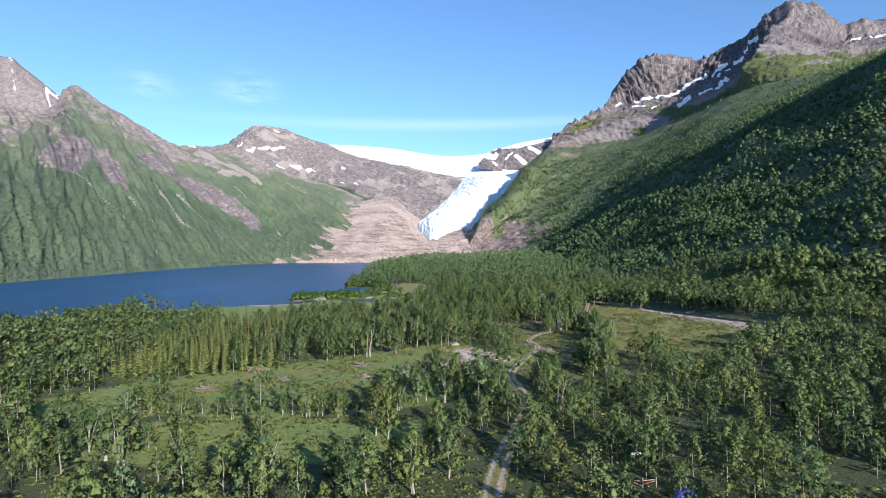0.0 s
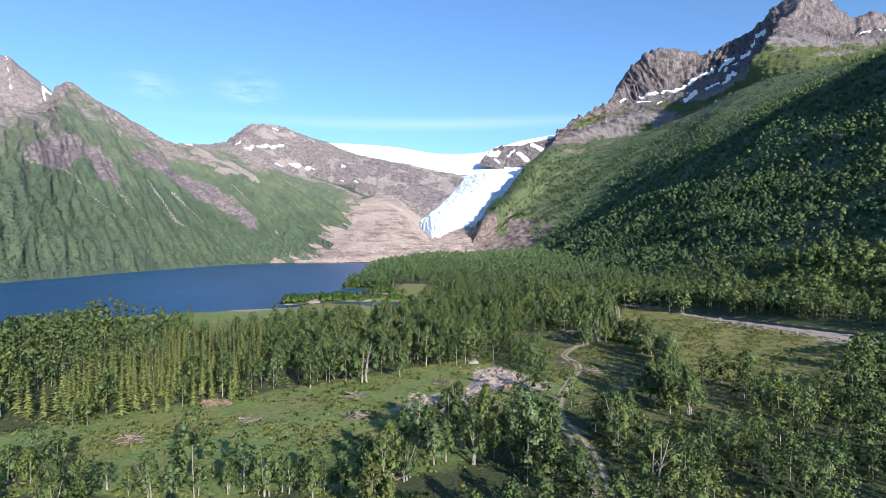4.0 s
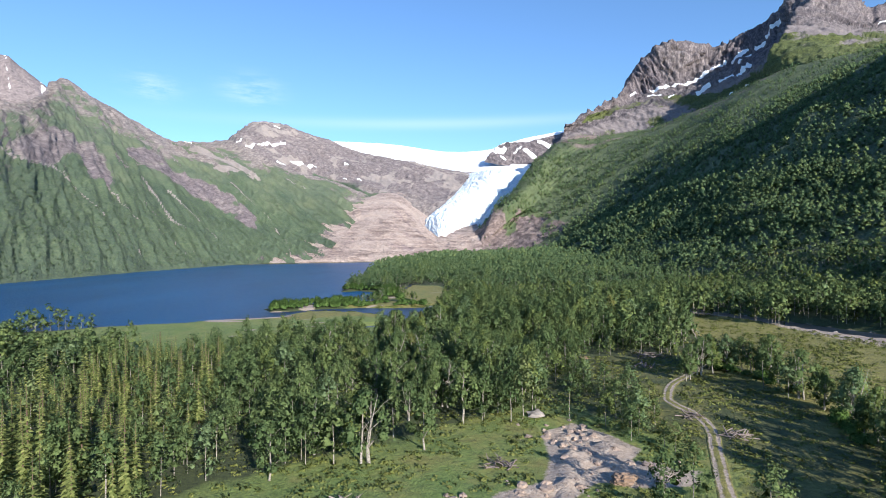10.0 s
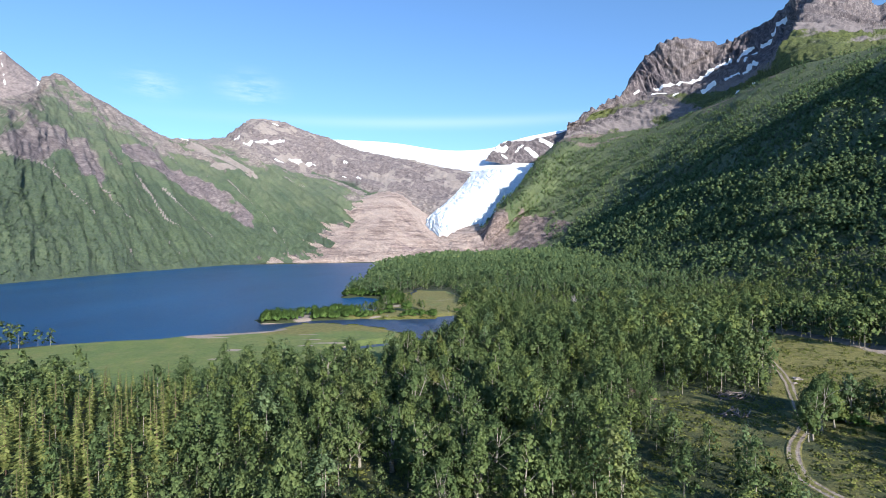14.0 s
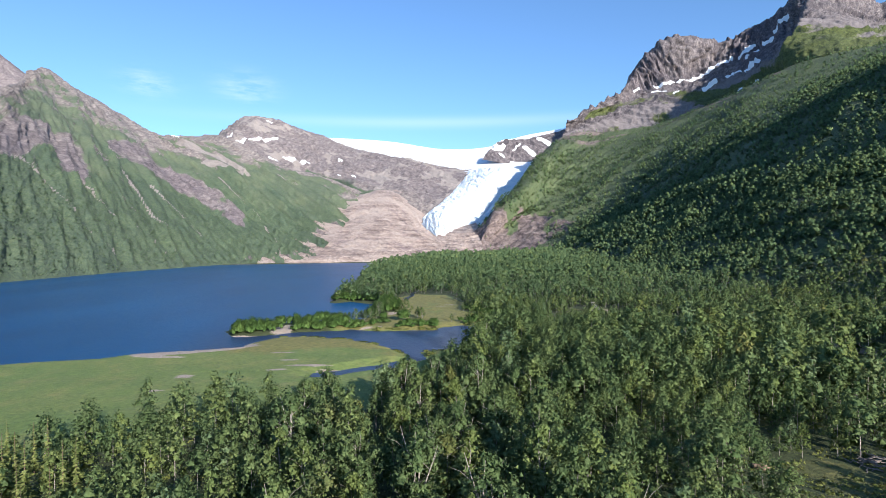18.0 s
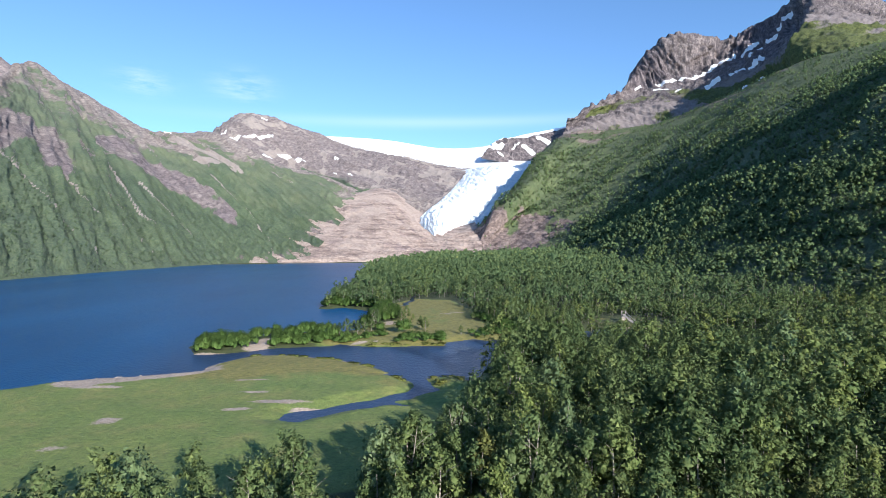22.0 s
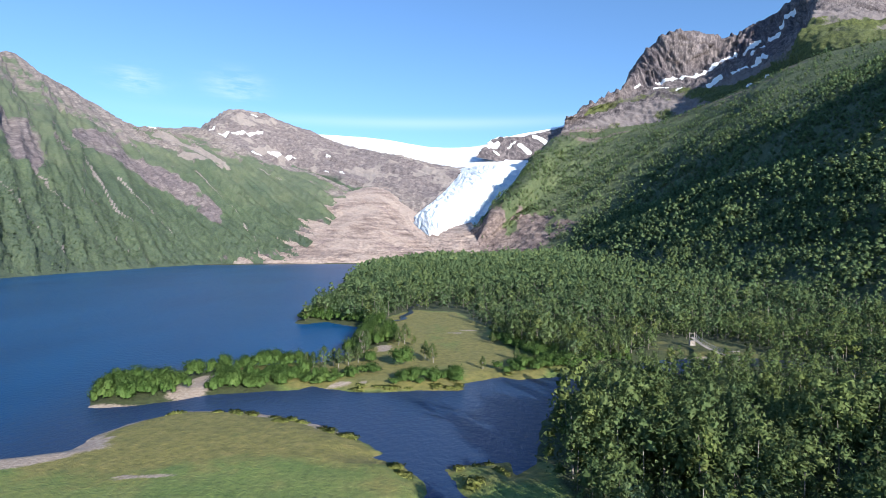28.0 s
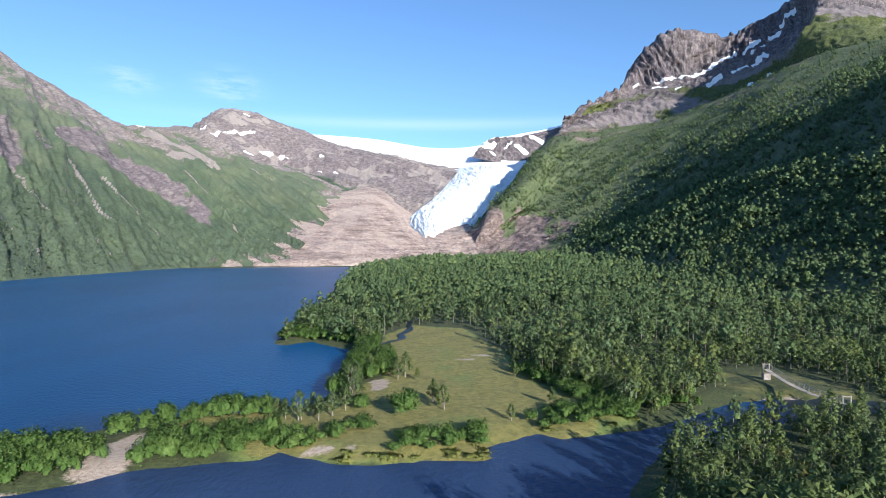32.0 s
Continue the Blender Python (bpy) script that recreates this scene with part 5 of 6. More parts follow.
def far_wood():
    """The wood beyond the meadow and up the slopes."""
    r = np.random.default_rng(6)
    x, y = scatter(-140, 330, 470, 1330, 5.0, 31)
    keep = (open_land(x, y) < 0.5) & (depth_in(LAKE, x, y) < -3) & (r.uniform(size=x.size) < 0.4 + 0.6 * smooth(0.3, 0.45, value_noise(x / 16, y / 16, 92))) & (r.uniform(size=x.size) < 1 - 0.5 * smooth(750, 1100, y))
    x, y = x[keep], y[keep]
    z = stand_height(x, y)
    x, y, z = x[z > 0.2], y[z > 0.2], z[z > 0.2]
    p = MR_SHEET
    px, py, pz = p[..., 0], p[..., 1], p[..., 2]
    odds = np.clip(MR_MASKS["veg"], 0, 1) * (py > 60) * ((px > 215) | (py > 1380)) * (pz > 6) * (pz < 470) * (py < 2150)
    odds = odds * (0.35 + 0.65 * smooth(0.34, 0.5, value_noise(px / 60 + py / 90, py / 35 - px / 60, 91))) * (1 - 0.45 * smooth(230, 430, pz)) * (1 - 0.55 * smooth(800, 1500, py))
    q = strewn(p, odds, 5.8, r)
    x, y, z = np.concatenate([x, q[:, 0]]), np.concatenate([y, q[:, 1]]), np.concatenate([z, q[:, 2] - 0.4])
    size = r.uniform(0.6, 1.35, x.size) * (1 - 0.3 * smooth(80, 420, z)) * (0.8 + 0.4 * value_noise(x / 25, y / 25, 93)) * (1 + 0.3 * smooth(700, 1300, y))
    lib = crown_library(r, 6.8, 8.8)
    pick = crown_pick(aisle_gap(x, y), np.arange(x.size))
    vfn = place_many(lib, np.column_stack([x, y, z]), size, r.uniform(0, 6.28, x.size), pick)
    tagged(new("slope_wood", leaf_mesh("slope_wood", vfn, MAT_HAZED_SLOPELEAF, spread_tones(lib, pick, r.uniform(0.02, 0.92, x.size)))), "birch wood covering far valley floor and mountainside", "woodland", kind="stuff")
    near = (y < 620) & (x < 160)
    sv, sf = tube([(0, 0, -0.3), (0.1, 0, 3), (0.15, 0.1, 6)], [0.1, 0.075, 0.02], 3)
    stems = fast_mesh("birch_stems", *place_many([(sv, sf, sv)], np.column_stack([x, y, z])[near], size[near], 0 * x[near], 0 * x[near])[:2])
    stems.materials.append(MAT_BARK)
    tagged(new("birch_stems", stems), "pale birch trunks behind the lakeside meadow", "woodland", kind="stuff")


far_wood()


def left_scrub():
    """Birch scrub on the lower slopes across the lake."""
    r = np.random.default_rng(16)
    p = ML_SHEET
    odds = smooth(0.45, 0.85, ML_MASKS["veg"]) * (p[..., 2] > 1) * smooth(330, 110, p[..., 2]) * (p[..., 1] > 560)
    q = strewn(p, odds, 7.0, r)
    lib = [birch_crown(r, r.uniform(3.5, 5), r.uniform(5, 7), 2, 3, 1.7, True, 0.2, 0.9) for _ in range(8)]
    size = r.uniform(0.35, 0.7, len(q)) * (1 - 0.4 * smooth(60, 300, q[:, 2]))
    vfn = place_many(lib, q, size, r.uniform(0, 6.28, len(q)), np.arange(len(q)) % 8)
    tagged(new("far_scrub", leaf_mesh("far_scrub", vfn, MAT_HAZED_LEAF)), "grey-green birch scrub on the far lakeside slope", "woodland", kind="stuff")


left_scrub()


def bush_mesh(r, w, h, cards, size):
    out = []
    for k in range(5):
        a, o = k * 1.3 + r.uniform(-0.5, 0.5), w * 0.3 * r.uniform(0.2, 1)
        rad = w * r.uniform(0.28, 0.4)
        out.append(tuft(r, (o * math.cos(a), o * math.sin(a), h * r.uniform(0.3, 0.6)), (rad, rad, h * 0.42), cards, size))
    return joined(out)


def bush_strip(name, line, width, spacing, low, high, label, seed, cards=58, size=0.27, category="bushes"):
    """A thicket of bushes along a line, as one growth."""
    r = np.random.default_rng(seed)
    p = np.array(line, float)
    n = max(3, int(np.sum(np.linalg.norm(np.diff(p, axis=0), axis=1)) * width / spacing / spacing))
    q = spline(p, r.uniform(0, 1, n)) + r.uniform(-0.5, 0.5, size=(n, 2)) * width
    q = q[depth_in(LAKE, q[:, 0], q[:, 1]) < -0.4]
    z = floor_height(q[:, 0], q[:, 1])
    t = [bush_mesh(r, 2.6, r.uniform(low, high), cards, size) for _ in range(6)]
    vf = place_many(t, np.column_stack([q, z]), r.uniform(0.7, 1.25, len(q)), r.uniform(0, 6.28, len(q)), np.arange(len(q)) % 6)
    return tagged(new(name, leaf_mesh(name, vf, MAT_SCRUB if category == "sedge" else MAT_BUSH)), label, category, kind="stuff")


bush_strip("willow_thicket", [(-108, 382), (-101, 383.5), (-93, 386.5)], 15, 1.4, 3.2, 4.6, "bright green willow thicket covering the tip of the spit", 401)
bush_strip("willow_thicket", [(-78, 390.5), (-72, 391), (-65, 391.5)], 13, 1.35, 3.0, 4.2, "dense willow thicket beside the sand gap", 402)
bush_strip("willow_hedge", [(-90, 400), (-83, 406.5), (-75, 410), (-65, 411)], 4.5, 1.4, 2.6, 3.8, "long green hedge of willow along the lake edge", 403)
bush_strip("willow_scrub", [(-67, 396), (-61, 394), (-55, 395), (-47, 401)], 3.2, 1.3, 1.3, 2.3, "low willow scrub across the grass", 404)
bush_strip("willow_hedge", [(-58, 434), (-56, 450), (-55, 470), (-57, 486)], 6, 1.5, 3.6, 5.4, "tall willow belt beside the bay", 405)
bush_strip("willow_thicket", [(-52, 440), (-48, 447), (-50, 460)], 6, 1.7, 3.6, 5.4, "willows round the sandy blowout", 406)
bush_strip("willow_hedge", [(-91, 503), (-82, 508), (-70, 503), (-60, 492)], 7, 1.9, 2.6, 4.0, "green willows lining the headland", 407)
bush_strip("willow_scrub", [(-40, 392), (-34, 393), (-27, 396)], 5, 1.5, 1.6, 2.8, "shoreline willow scrub beside the lagoon", 408)
bush_strip("willow_scrub", [(-10, 449), (-5, 436), (-1, 422), (1, 410)], 9, 2.0, 1.6, 3.4, "scattered young birch and willow at the meadow edge", 413)
bush_strip("willow_hedge", [(-57, 424), (-56, 434), (-55, 446)], 5, 1.4, 3.6, 5.4, "tall willow belt beside the bay", 414)
bush_strip("sedge_tussocks", [(-84, 369), (-70, 369), (-57, 363), (-47, 356), (-40, 347), (-36, 338)], 4, 2.3, 0.25, 0.5, "low olive sedge tussocks along the meadow shore", 415, 20, 0.3, "sedge")
bush_strip("sedge_tussocks", [(-64, 389), (-50, 388.5), (-30, 389.5), (-24, 391), (-12, 401), (6, 405)], 2.6, 2.3, 0.25, 0.5, "low olive sedge tussocks at the lagoon edge", 416, 20, 0.3, "sedge")
bush_strip("sedge_tussocks", [(-30, 341), (-26, 341.5), (-22, 342), (-27, 336)], 3, 2.3, 0.25, 0.5, "low olive sedge tussocks beside the channel", 417, 20, 0.3, "sedge")
bush_strip("willow_scrub", [(-14, 405), (-4, 408), (8, 412), (20, 420)], 8, 2.2, 1.5, 3.0, "dark willow scrub on the lagoon bank", 409)
bush_strip("willow_scrub", [(-90, 510), (-80, 530), (-62, 540), (-88, 560), (-90, 620)], 14, 2.6, 2.5, 4.5, "scrubby birch and willow behind the headland", 410, 26, 0.4)


def single_bush(x, y, w, h, label, seed):
    r = np.random.default_rng(seed)
    lumps = [((0.24 * w * math.cos(a), 0.24 * w * math.sin(a), h * z), (w * 0.28, w * 0.28, h * 0.36)) for a, z in ((0.3, 0.36), (1.3, 0.6), (2.3, 0.4), (3.4, 0.62), (4.4, 0.38), (5.4, 0.58), (0.0, 0.66))]
    o = new("round_bush", leaf_mesh("round_bush", joined([tuft(r, c, rad, 200, 0.36) for c, rad in lumps]), MAT_BUSH))
    o.location = (x, y, float(floor_height(np.array([x]), np.array([y]))[0]))
    return tagged(o, label, "bush", "single bushes on the meadow")


single_bush(-41, 408, 6.2, 5.0, "large rounded green bush on the meadow", 421)
single_bush(-91, 398, 5.0, 4.0, "rounded willow bush beside the sand gap", 422)
single_bush(-50, 413, 3.2, 2.8, "small willow bush by the sandy patch", 423)
single_bush(-83, 387, 1.6, 1.4, "small bush on bare sand", 424)
for k, (x, y, sc) in enumerate(((-35, 417, 0.72), (-33, 412, 0.62), (-39, 437, 0.42), (-64, 407, 0.55), (-61, 406, 0.66), (-59, 409, 0.6), (-57, 405, 0.7), (-55, 408, 0.6), (-53, 412, 0.72), (-66, 409, 0.5), (-52, 417, 0.75), (-50, 452, 0.75), (-44, 438, 0.8), (-42, 441, 0.75), (-51, 441, 0.8), (-53, 430, 0.8), (-54, 424, 0.8),
                                (-48, 454, 0.75), (-14, 440, 0.5), (-20, 405, 0.4), (-10, 415, 0.5), (-12, 455, 0.55))):
    tree_thing("birch_tree", BIRCH_SETS, k % 6, x, y, float(floor_height(np.array([float(x)]), np.array([float(y)]))[0]), sc, k * 1.3, "small birch standing on the lakeside meadow", "tree", "birches on the spit")


def low_scrub():
    """Knee-high growth over the clearings, the heath and the floor of the wood."""
    r = np.random.default_rng(12)
    x, y = scatter(-110, 120, 60, 330, 1.55, 51)
    wild = np.maximum.reduce([smooth(-3, 2, depth_in(p, x, y)) for p in (CLEARING, GLADE, HEATH, TRACKSIDE)])
    bare = np.maximum.reduce([smooth(-1.5, 0.5, depth_in(PIT, x, y)), smooth(2.2, 1.4, line_gap(TRACK, x, y)), smooth(14, 11, line_gap(RIVER, x, y)), smooth(-1, 1, depth_in(MEADOW, x, y)), smooth(-2, -0.5, depth_in(LAKE, x, y))])
    keep = (r.uniform(size=x.size) < np.maximum(wild, 0.75 - 0.45 * smooth(205, 240, y)) * (1 - bare) * (0.25 + 0.75 * smooth(0.35, 0.6, value_noise(x / 7, y / 7, 61))))
    x, y = x[keep], y[keep]
    t = [tuft(r, (0, 0, 0.05), (0.9, 0.9, 0.3), 12, 0.34, (0, 0, -4), 0.5, True) for _ in range(10)]
    vf = place_many(t, np.column_stack([x, y, floor_height(x, y)]), r.uniform(0.5, 1.15, x.size), r.uniform(0, 6.28, x.size), np.arange(x.size) % 10)
    tagged(new("low_scrub", leaf_mesh("low_scrub", vf, MAT_SCRUB)), "knee-high olive-green heath and bilberry scrub", "undergrowth", kind="stuff")


low_scrub()

bush_strip("willow_scrub", [(50, 232), (55, 222), (54, 200), (50, 182), (43, 164)], 2.4, 2.4, 1.4, 2.6, "row of low willows beside the heath", 412)
r_row = np.random.default_rng(77)


def birch_at(k, x, y, scale, label, group):
    tree_thing("birch_tree", BIRCH_SETS, k % 6, x, y, float(floor_height(np.array([x]), np.array([y]))[0]), scale, k * 1.9, label, "tree", group)


for k in range(30):
    q = spline([(-66, 120), (-49, 114), (-30, 114), (-20, 116), (-9, 120)], np.array([(k + r_row.uniform(-0.4, 0.4)) / 29]).clip(0, 1))[0] + r_row.normal(size=2) * 0.9
    birch_at(k, q[0], q[1], r_row.uniform(0.42, 0.74), "small birch in the row across the clearing", "birches across the clearing")
for k, (x, y) in enumerate(((-11, 133), (-8.7, 132), (-7, 131.5), (-6, 132.5), (-3.7, 132), (-2, 131), (5.7, 131), (9.8, 132), (12.5, 130), (23.4, 140), (23, 131), (26, 134), (3, 126), (0, 124), (8, 125), (-6, 124),
                            (-50, 88), (-31, 97), (-10, 101), (-12, 103), (-42, 92), (-30, 78.5), (-59, 95), (-57, 85), (-28.5, 82), (-14, 77), (-19.5, 77), (-10.5, 79), (-24, 76), (-34, 75), (-7.4, 84), (-4.3, 79),
                            (-1.4, 90), (1, 84), (22.8, 113), (10, 116), (6, 124), (-1, 96), (3, 101))):
    birch_at(k, float(x), float(y), r_row.uniform(0.85, 1.08), "leafy birch with pale trunk at the clearing edge", "birches round the clearing")
for k in range(46):
    x, y = r_row.uniform(-82, -36), r_row.uniform(76, 112)
    if x < -46 or y < 90:
        birch_at(k, x, y, r_row.uniform(0.5, 0.95), "leafy birch standing in the rough glade", "birches of the glade")
for k in range(48):
    q = spline([(39, 220), (46, 229), (52, 231), (58, 224), (56, 203), (53, 185), (46, 169), (38, 157), (42, 148)], np.array([(k + r_row.uniform(-0.3, 0.3)) / 47]).clip(0, 1))[0] + r_row.normal(size=2) * 1.1
    tree_thing("birch_tree", BIRCH_SETS, k % 6, q[0], q[1], float(floor_height(q[:1], q[1:2])[0]), r_row.uniform(0.72, 1.15), k * 1.9, "birch in the tree row between track and heath", "tree", "birches beside the heath")


# ---- small things on the ground ----
def stone_material(name, dark, light):
    m, nodes, links, bsdf = material(name)
    n = noise_node(nodes, links, 2.5, 6, 0.7)
    info = nodes.new("ShaderNodeObjectInfo")
    tone = ramp_node(nodes, links, info.outputs["Random"], [(0.0, (0.75, 0.75, 0.78)), (1.0, (1.2, 1.15, 1.1))])
    links.new(mix_node(nodes, links, 1.0, ramp_node(nodes, links, n, [(0.3, dark), (0.7, light)]), tone, "MULTIPLY"), bsdf.inputs["Base Color"])
    bsdf.inputs["Roughness"].default_value = 0.9
    bump_node(nodes, links, bsdf, n, 0.7, 0.15)
    return m


MAT_STONE = stone_material("pale_boulder", (0.168, 0.151, 0.143), (0.42, 0.395, 0.37))
MAT_PITROCK = stone_material("broken_rock", (0.168, 0.126, 0.105), (0.403, 0.336, 0.286))
MAT_EARTH = stone_material("turned_earth", (0.118, 0.082, 0.06), (0.27, 0.2, 0.15))
MAT_DEADWOOD = stone_material("weathered_wood", (0.109, 0.092, 0.084), (0.302, 0.26, 0.235))
MAT_PLANK = stone_material("grey_timber", (0.202, 0.189, 0.176), (0.378, 0.361, 0.336))
MAT_STEEL = stone_material("galvanised_cable", (0.252, 0.26, 0.269), (0.42, 0.428, 0.437))


def level(x, y):
    return float(stand_height(np.array([float(x)]), np.array([float(y)]))[0])


def part(name, me, parent, label="", at=None):
    o = new(name, me)
    o.parent = parent
    if at is not None:
        o.matrix_basis = at
    return tagged(o, label)


def boulder_mesh(seed, mat, flat=0.7, sub=3):
    bm = bmesh.new()
    bmesh.ops.create_icosphere(bm, subdivisions=sub, radius=0.5)
    off = Vector((seed * 3.7, seed * 1.3, 0))
    for v in bm.verts:
        c = v.co.normalized()
        k = 1 + 0.5 * noise.noise(c * 1.4 + off) + 0.42 * noise.noise(c * 3.1 + off) + 0.2 * noise.noise(c * 7.0 + off)
        v.co = c * 0.5 * k
        v.co.z *= flat
    me = bpy.data.meshes.new("boulder")
    bm.to_mesh(me)
    bm.free()
    me.materials.append(mat)
    return me


STONES = [boulder_mesh(k, MAT_STONE, 0.65, 2) for k in range(6)]
PIT_STONES = [boulder_mesh(k + 20, MAT_PITROCK, 0.7, 2) for k in range(6)]
r_stone = np.random.default_rng(33)


def boulder(x, y, size, label, meshes=STONES, group="boulders", sink=0.25, name="boulder"):
    o = new(name, meshes[int(r_stone.integers(0, len(meshes)))])
    o.matrix_basis = Matrix.Translation((x, y, level(x, y) + size * (0.3 - sink) * 0.6)) @ Matrix.Rotation(r_stone.uniform(0, 6.28), 4, "Z") @ Matrix.Diagonal((size, size * r_stone.uniform(0.7, 1.1), size * r_stone.uniform(0.7, 1.0), 1))
    return tagged(o, label, "boulder", group)


boulder(3, 197, 3.2, "big pale boulder at the edge of the gravel pit", group="loose boulders")
boulder(54, 267, 2.6, "pale boulder beside the dirt track", group="loose boulders")
boulder(63, 262, 2.0, "light boulder on the heath", group="loose boulders")
boulder(60, 258, 1.3, "small light boulder on the heath", group="loose boulders")
for _ in range(46):
    k = r_stone.uniform(0, 1)
    q = spline(RIVER, np.array([k * 0.62 + 0.1]))[0]
    boulder(q[0] + r_stone.uniform(-8, 8), q[1] + r_stone.uniform(-8, 8), r_stone.uniform(0.5, 1.6), "pale boulder in the shallow river", group="river boulders")
for _ in range(34):
    cx, cy, sx, sy = ((-122, 356, 5, 1.6), (-126, 343, 4, 1.5), (-110, 343, 8, 1))[int(r_stone.integers(0, 3))]
    boulder(cx + r_stone.normal() * sx, cy + r_stone.normal() * sy, r_stone.uniform(0.4, 1.5), "pale stone in the lake shallows", group="shore stones")
for cx, cy, n, spread in ((6, 187, 40, 4.0), (-8, 161, 34, 3.2), (0, 167, 12, 3), (2, 157, 14, 2.2), (8, 178, 14, 3), (15, 172, 8, 3), (5, 152, 6, 1.5)):
    for _ in range(n):
        boulder(cx + r_stone.normal() * spread, cy + r_stone.normal() * spread * 0.8, r_stone.uniform(0.3, 1.35) ** 1.5, "broken pinkish rock in the gravel pit", PIT_STONES, "rocks of the gravel pit", name="rock")


def log_mesh(seed):
    r = np.random.default_rng(seed)
    v, f = tube([(-1.6, 0, 0), (-0.5, r.normal() * 0.12, r.normal() * 0.1), (0.6, r.normal() * 0.15, r.normal() * 0.1), (1.7, r.normal() * 0.2, 0.1)], [0.11, 0.1, 0.075, 0.03], 5)
    me = fast_mesh("branch", v, f)
    me.materials.append(MAT_DEADWOOD)
    return me


LOGS = [log_mesh(k) for k in range(5)]


def brush_pile(x, y, w, d, h, count, label, seed):
    r = np.random.default_rng(seed)
    root = new("brush_pile", None)
    root.location = (x, y, level(x, y))
    for k in range(count):
        px, py = r.uniform(-0.5, 0.5) * w, r.uniform(-0.5, 0.5) * d
        z = 0.1 + h * max(0.0, 1 - (2 * px / w) ** 2 - (2 * py / d) ** 2) * r.uniform(0.3, 1)
        m = Matrix.Translation((px, py, z)) @ Euler((r.normal() * 0.2, r.normal() * 0.25, r.normal() * 0.7 + seed)).to_matrix().to_4x4() @ Matrix.Diagonal((r.uniform(0.6, 1.2), 1, 1, 1))
        part("branch", LOGS[k % 5], root, at=m)
    return tagged(root, label, "brush pile", "brush piles in the clearings")


for k, (x, y, w, d, h, n) in enumerate(((40, 246, 8, 4, 1.6, 46), (34, 234, 5, 3, 1.0, 24), (-21, 147, 5, 2.6, 0.8, 26), (-24, 162, 4, 2.4, 0.8, 22), (-41, 146, 4, 2.4, 0.7, 20), (-5, 175, 3.4, 2.2, 0.8, 20), (32, 185, 4, 2.4, 0.8, 20),
                                      (5, 153, 3.6, 2.6, 1.0, 22), (30, 195, 3.5, 2, 0.7, 16), (-57, 135, 4, 2.5, 0.7, 18), (-12, 120, 4, 2, 0.6, 16), (-62, 118, 5, 2.4, 0.6, 18))):
    brush_pile(x, y, w, d, h, n, "heap of grey cut branches on rough grass", 60 + k)


def earth_mound(x, y, size, label, seed):
    o = new("earth_mound", boulder_mesh(seed, MAT_EARTH, 0.5, 4))
    o.matrix_basis = Matrix.Translation((x, y, level(x, y) + size * 0.1)) @ Matrix.Diagonal((size, size * 0.8, size, 1))
    return tagged(o, label, "earth mound", "turned-up earth")


earth_mound(-53, 156.5, 3.6, "orange-brown mound of dug earth at the wood edge", 71)
earth_mound(-50, 157, 2.6, "smaller mound of reddish earth with roots", 72)
earth_mound(21, 251, 2.6, "uprooted reddish root plate under birches", 73)
earth_mound(23, 246, 1.8, "small heap of reddish earth", 74)
earth_mound(10, 168.5, 3.0, "grey-brown spoil heap beside the pit", 75)


def box_mesh(name, sx, sy, sz, mat, bevel=0.01):
    bm = bmesh.new()
    bmesh.ops.create_cube(bm, size=1.0)
    for v in bm.verts:
        v.co = Vector((v.co.x * sx, v.co.y * sy, v.co.z * sz))
    bmesh.ops.bevel(bm, geom=bm.edges[:], offset=bevel, segments=1, affect="EDGES")
    me = bpy.data.meshes.new(name)
    bm.to_mesh(me)
    bm.free()
    me.materials.append(mat)
    return me


def tube_mesh(name, path, radius, mat, sides=6):
    v, f = tube(path, [radius] * len(path), sides)
    me = fast_mesh(name, v, f)
    me.materials.append(mat)
    return me


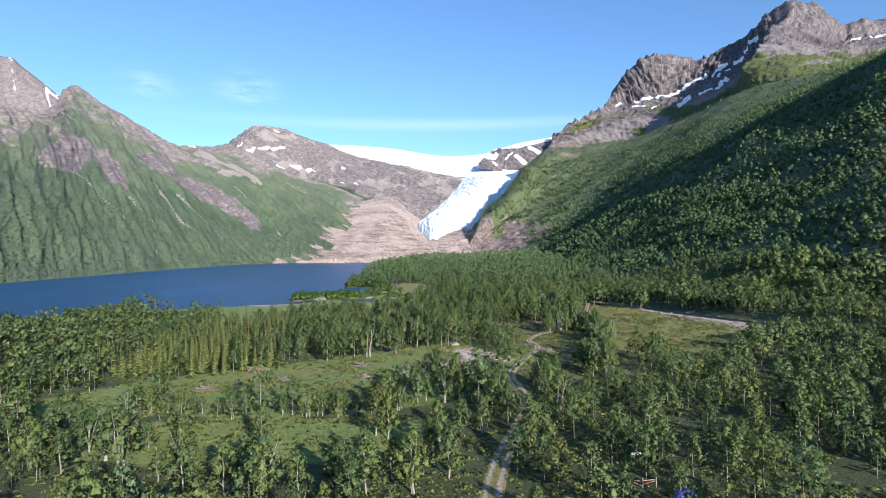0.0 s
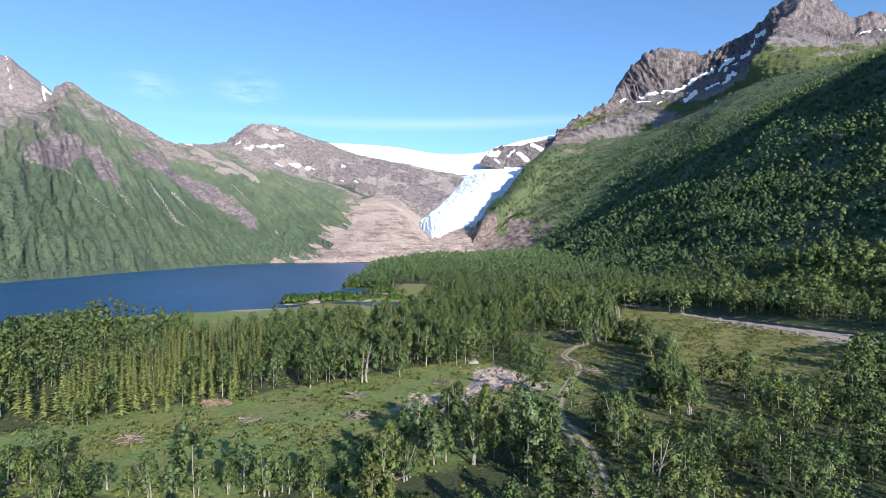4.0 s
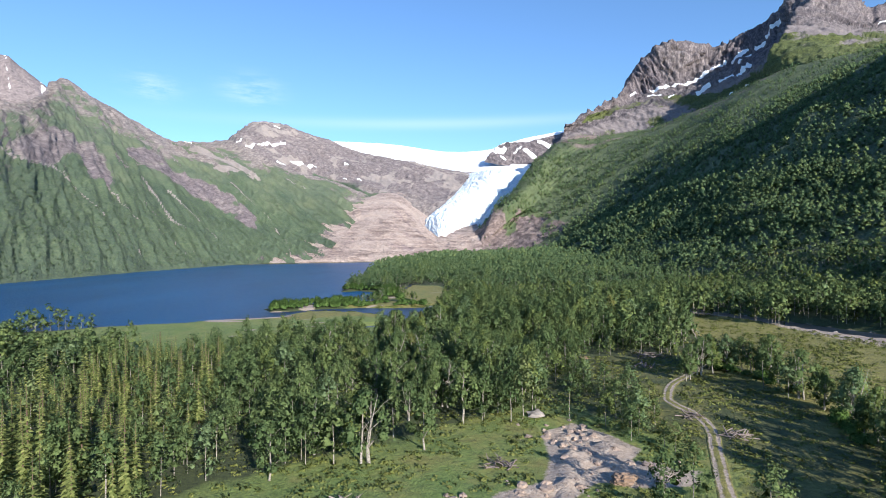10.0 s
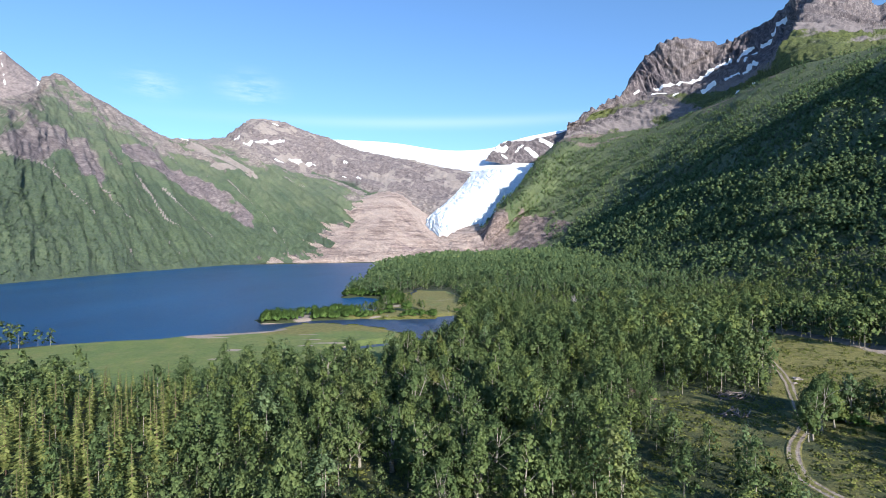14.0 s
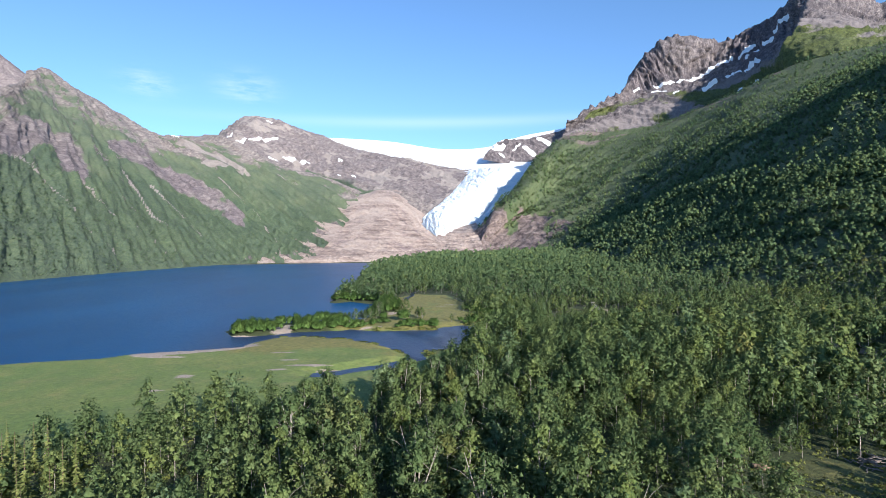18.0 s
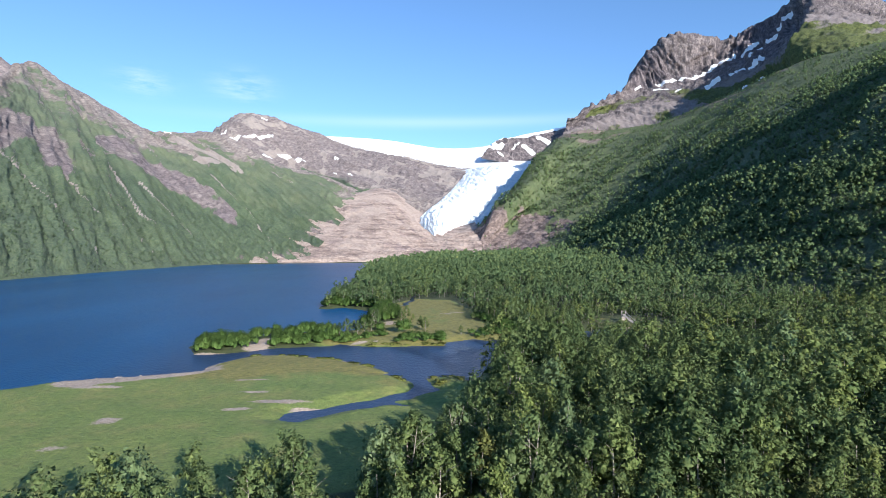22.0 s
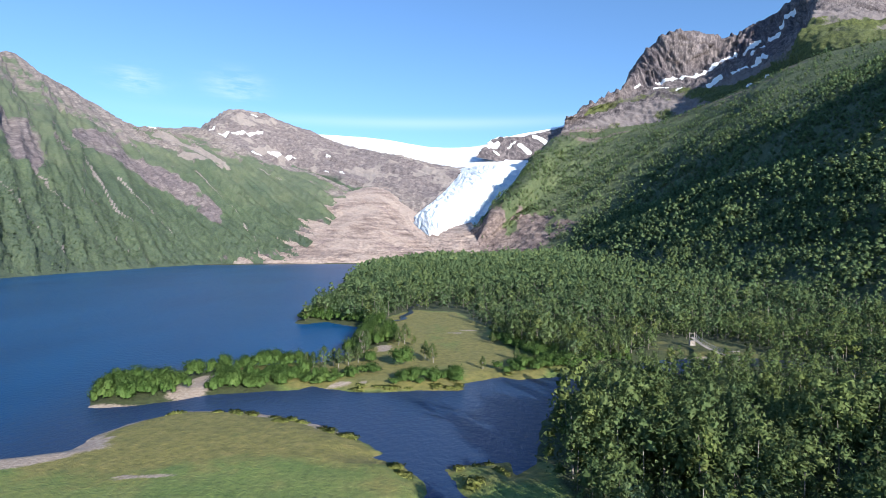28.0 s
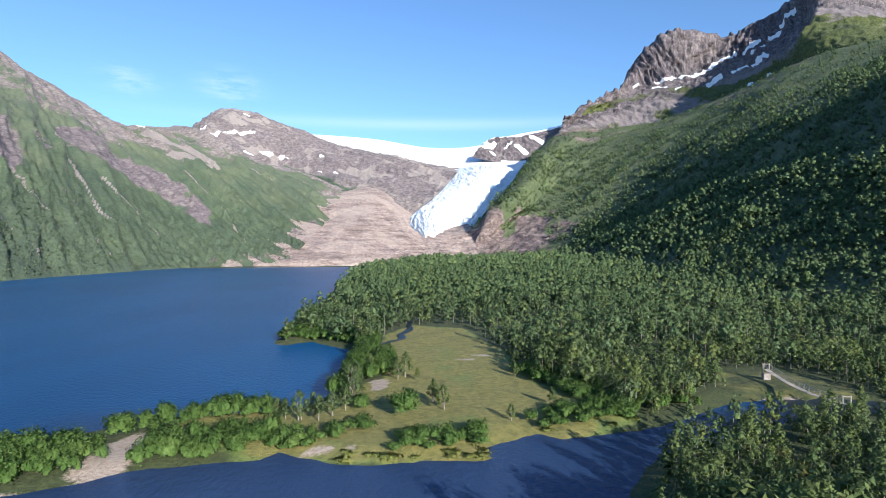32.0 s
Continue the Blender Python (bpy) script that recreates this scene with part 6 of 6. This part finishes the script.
def footbridge():
    """A suspension footbridge over the river mouth: two timber portals, a sagging plank deck, cables and hangers."""
    a, b = Vector((47.5, 434.5, 4.2)), Vector((45.0, 404.0, 4.0))
    root = new("suspension_footbridge", None)
    run = b - a
    side = Vector((-run.y, run.x, 0)).normalized()
    turn = math.atan2(run.y, run.x)
    for end in (a, b):
        for s in (-0.75, 0.75):
            p = end + side * s
            base = level(p.x, p.y)
            part("portal_post", box_mesh("portal_post", 0.2, 0.2, 5.7 - base + 0.4, MAT_PLANK), root, at=Matrix.Translation((p.x, p.y, (5.7 + base - 0.4) / 2)))
        part("portal_beam", box_mesh("portal_beam", 0.16, 1.9, 0.16, MAT_PLANK), root, at=Matrix.Translation((end.x, end.y, 5.45)) @ Matrix.Rotation(turn, 4, "Z"))
        part("abutment", box_mesh("abutment", 1.2, 1.7, 2.6, MAT_STONE, 0.1), root, at=Matrix.Translation((end.x, end.y, 1.9)) @ Matrix.Rotation(turn, 4, "Z"))
    deck = lambda f: a.lerp(b, f) + Vector((0, 0, -1.1 * 4 * f * (1 - f)))
    top = lambda f: a.lerp(b, f) + Vector((0, 0, 1.35 - 1.7 * 4 * f * (1 - f) * 0.75))
    plank = box_mesh("plank", 0.42, 1.2, 0.06, MAT_PLANK)
    for k in range(56):
        f = (k + 0.5) / 56
        p = deck(f)
        q = deck(min(1, f + 0.01))
        part("plank", plank, root, at=Matrix.Translation(p) @ Matrix.Rotation(turn, 4, "Z") @ Matrix.Rotation(-math.atan2(q.z - p.z, (q - p).xy.length + 1e-6), 4, "Y"))
    for s in (-0.65, 0.65):
        part("main_cable", tube_mesh("main_cable", [top(k / 24) + side * s for k in range(25)], 0.04, MAT_STEEL), root)
        part("hand_rope", tube_mesh("hand_rope", [deck(k / 24) + side * s + Vector((0, 0, 0.9)) for k in range(25)], 0.03, MAT_STEEL), root)
        for k in range(1, 16):
            f = k / 16
            part("hanger", tube_mesh("hanger", [deck(f) + side * s, top(f) + side * s], 0.02, MAT_STEEL, 4), root)
    return tagged(root, "pale timber suspension footbridge across the river mouth", "footbridge")


footbridge()


def paint(name, colour, rough=0.6):
    m, nodes, links, bsdf = material(name)
    n = noise_node(nodes, links, 6.0, 4, 0.6)
    links.new(ramp_node(nodes, links, n, [(0.3, tuple(c * 0.75 for c in colour)), (0.7, colour)]), bsdf.inputs["Base Color"])
    bsdf.inputs["Roughness"].default_value = rough
    return m


MAT_BLUE = paint("blue_tarpaulin", (0.05, 0.08, 0.42))
MAT_WHITE = paint("white_paint", (0.75, 0.76, 0.78))
MAT_TIMBER = paint("red_brown_timber", (0.36, 0.2, 0.13), 0.8)


def field_gate():
    """A broken timber gate lying at the track: two posts, leaning rails and braces."""
    root = new("timber_gate", None)
    root.location = (28, 81, level(28, 81))
    for x in (-1.8, 0.1, 2.0):
        part("gate_post", box_mesh("gate_post", 0.14, 0.14, 1.5, MAT_PLANK), root, at=Matrix.Translation((x, 0, 0.7)))
    for k, (x, z, a) in enumerate(((-0.9, 0.55, 0.35), (-0.8, 0.9, 0.12), (1.1, 0.6, -0.3), (1.0, 0.95, -0.1), (0.2, 0.5, 0.5))):
        part("gate_rail", box_mesh("gate_rail", 2.0, 0.08, 0.14, MAT_TIMBER), root, at=Matrix.Translation((x, 0.12 + 0.02 * k, z)) @ Matrix.Rotation(a, 4, "Y"))
    return tagged(root, "weathered red-brown timber gate beside the track", "gate")


field_gate()


def tarp():
    u, v = np.meshgrid(np.linspace(-1, 1, 24), np.linspace(-1, 1, 18))
    z = 0.75 * np.clip(1 - u ** 2, 0, 1) * np.clip(1.1 - v ** 2, 0, 1) + 0.08 * fbm(u * 3, v * 3, 3, 501) + 0.05
    me = sheet_mesh("tarpaulin", np.stack([u * 1.5, v * 1.0, z], -1), (), MAT_BLUE)
    o = new("tarpaulin", me)
    o.location = (33, 78.5, level(33, 78.5))
    tagged(o, "crumpled blue tarpaulin over a heap in the wood", "tarpaulin")


tarp()


def sign_board(x, y, label):
    root = new("notice_board", None)
    root.location = (x, y, level(x, y))
    for s in (-0.6, 0.6):
        part("board_post", box_mesh("board_post", 0.08, 0.08, 1.5, MAT_PLANK), root, at=Matrix.Translation((s, 0, 0.7)))
    part("board", box_mesh("board", 1.6, 0.04, 0.6, MAT_WHITE), root, "pale board", at=Matrix.Translation((0, -0.06, 1.25)))
    return tagged(root, label, "notice board")


sign_board(30, 89.5, "pale board on two posts among birches")


def crate():
    root = new("storage_box", None)
    root.location = (-41, 86, level(-41, 86))
    part("body", box_mesh("body", 1.1, 0.8, 0.55, MAT_WHITE, 0.03), root, at=Matrix.Translation((0, 0, 0.27)))
    part("lid", box_mesh("lid", 1.16, 0.86, 0.08, MAT_WHITE, 0.02), root, at=Matrix.Translation((0, 0, 0.6)))
    tagged(root, "small white box standing in rough grass", "box")


crate()
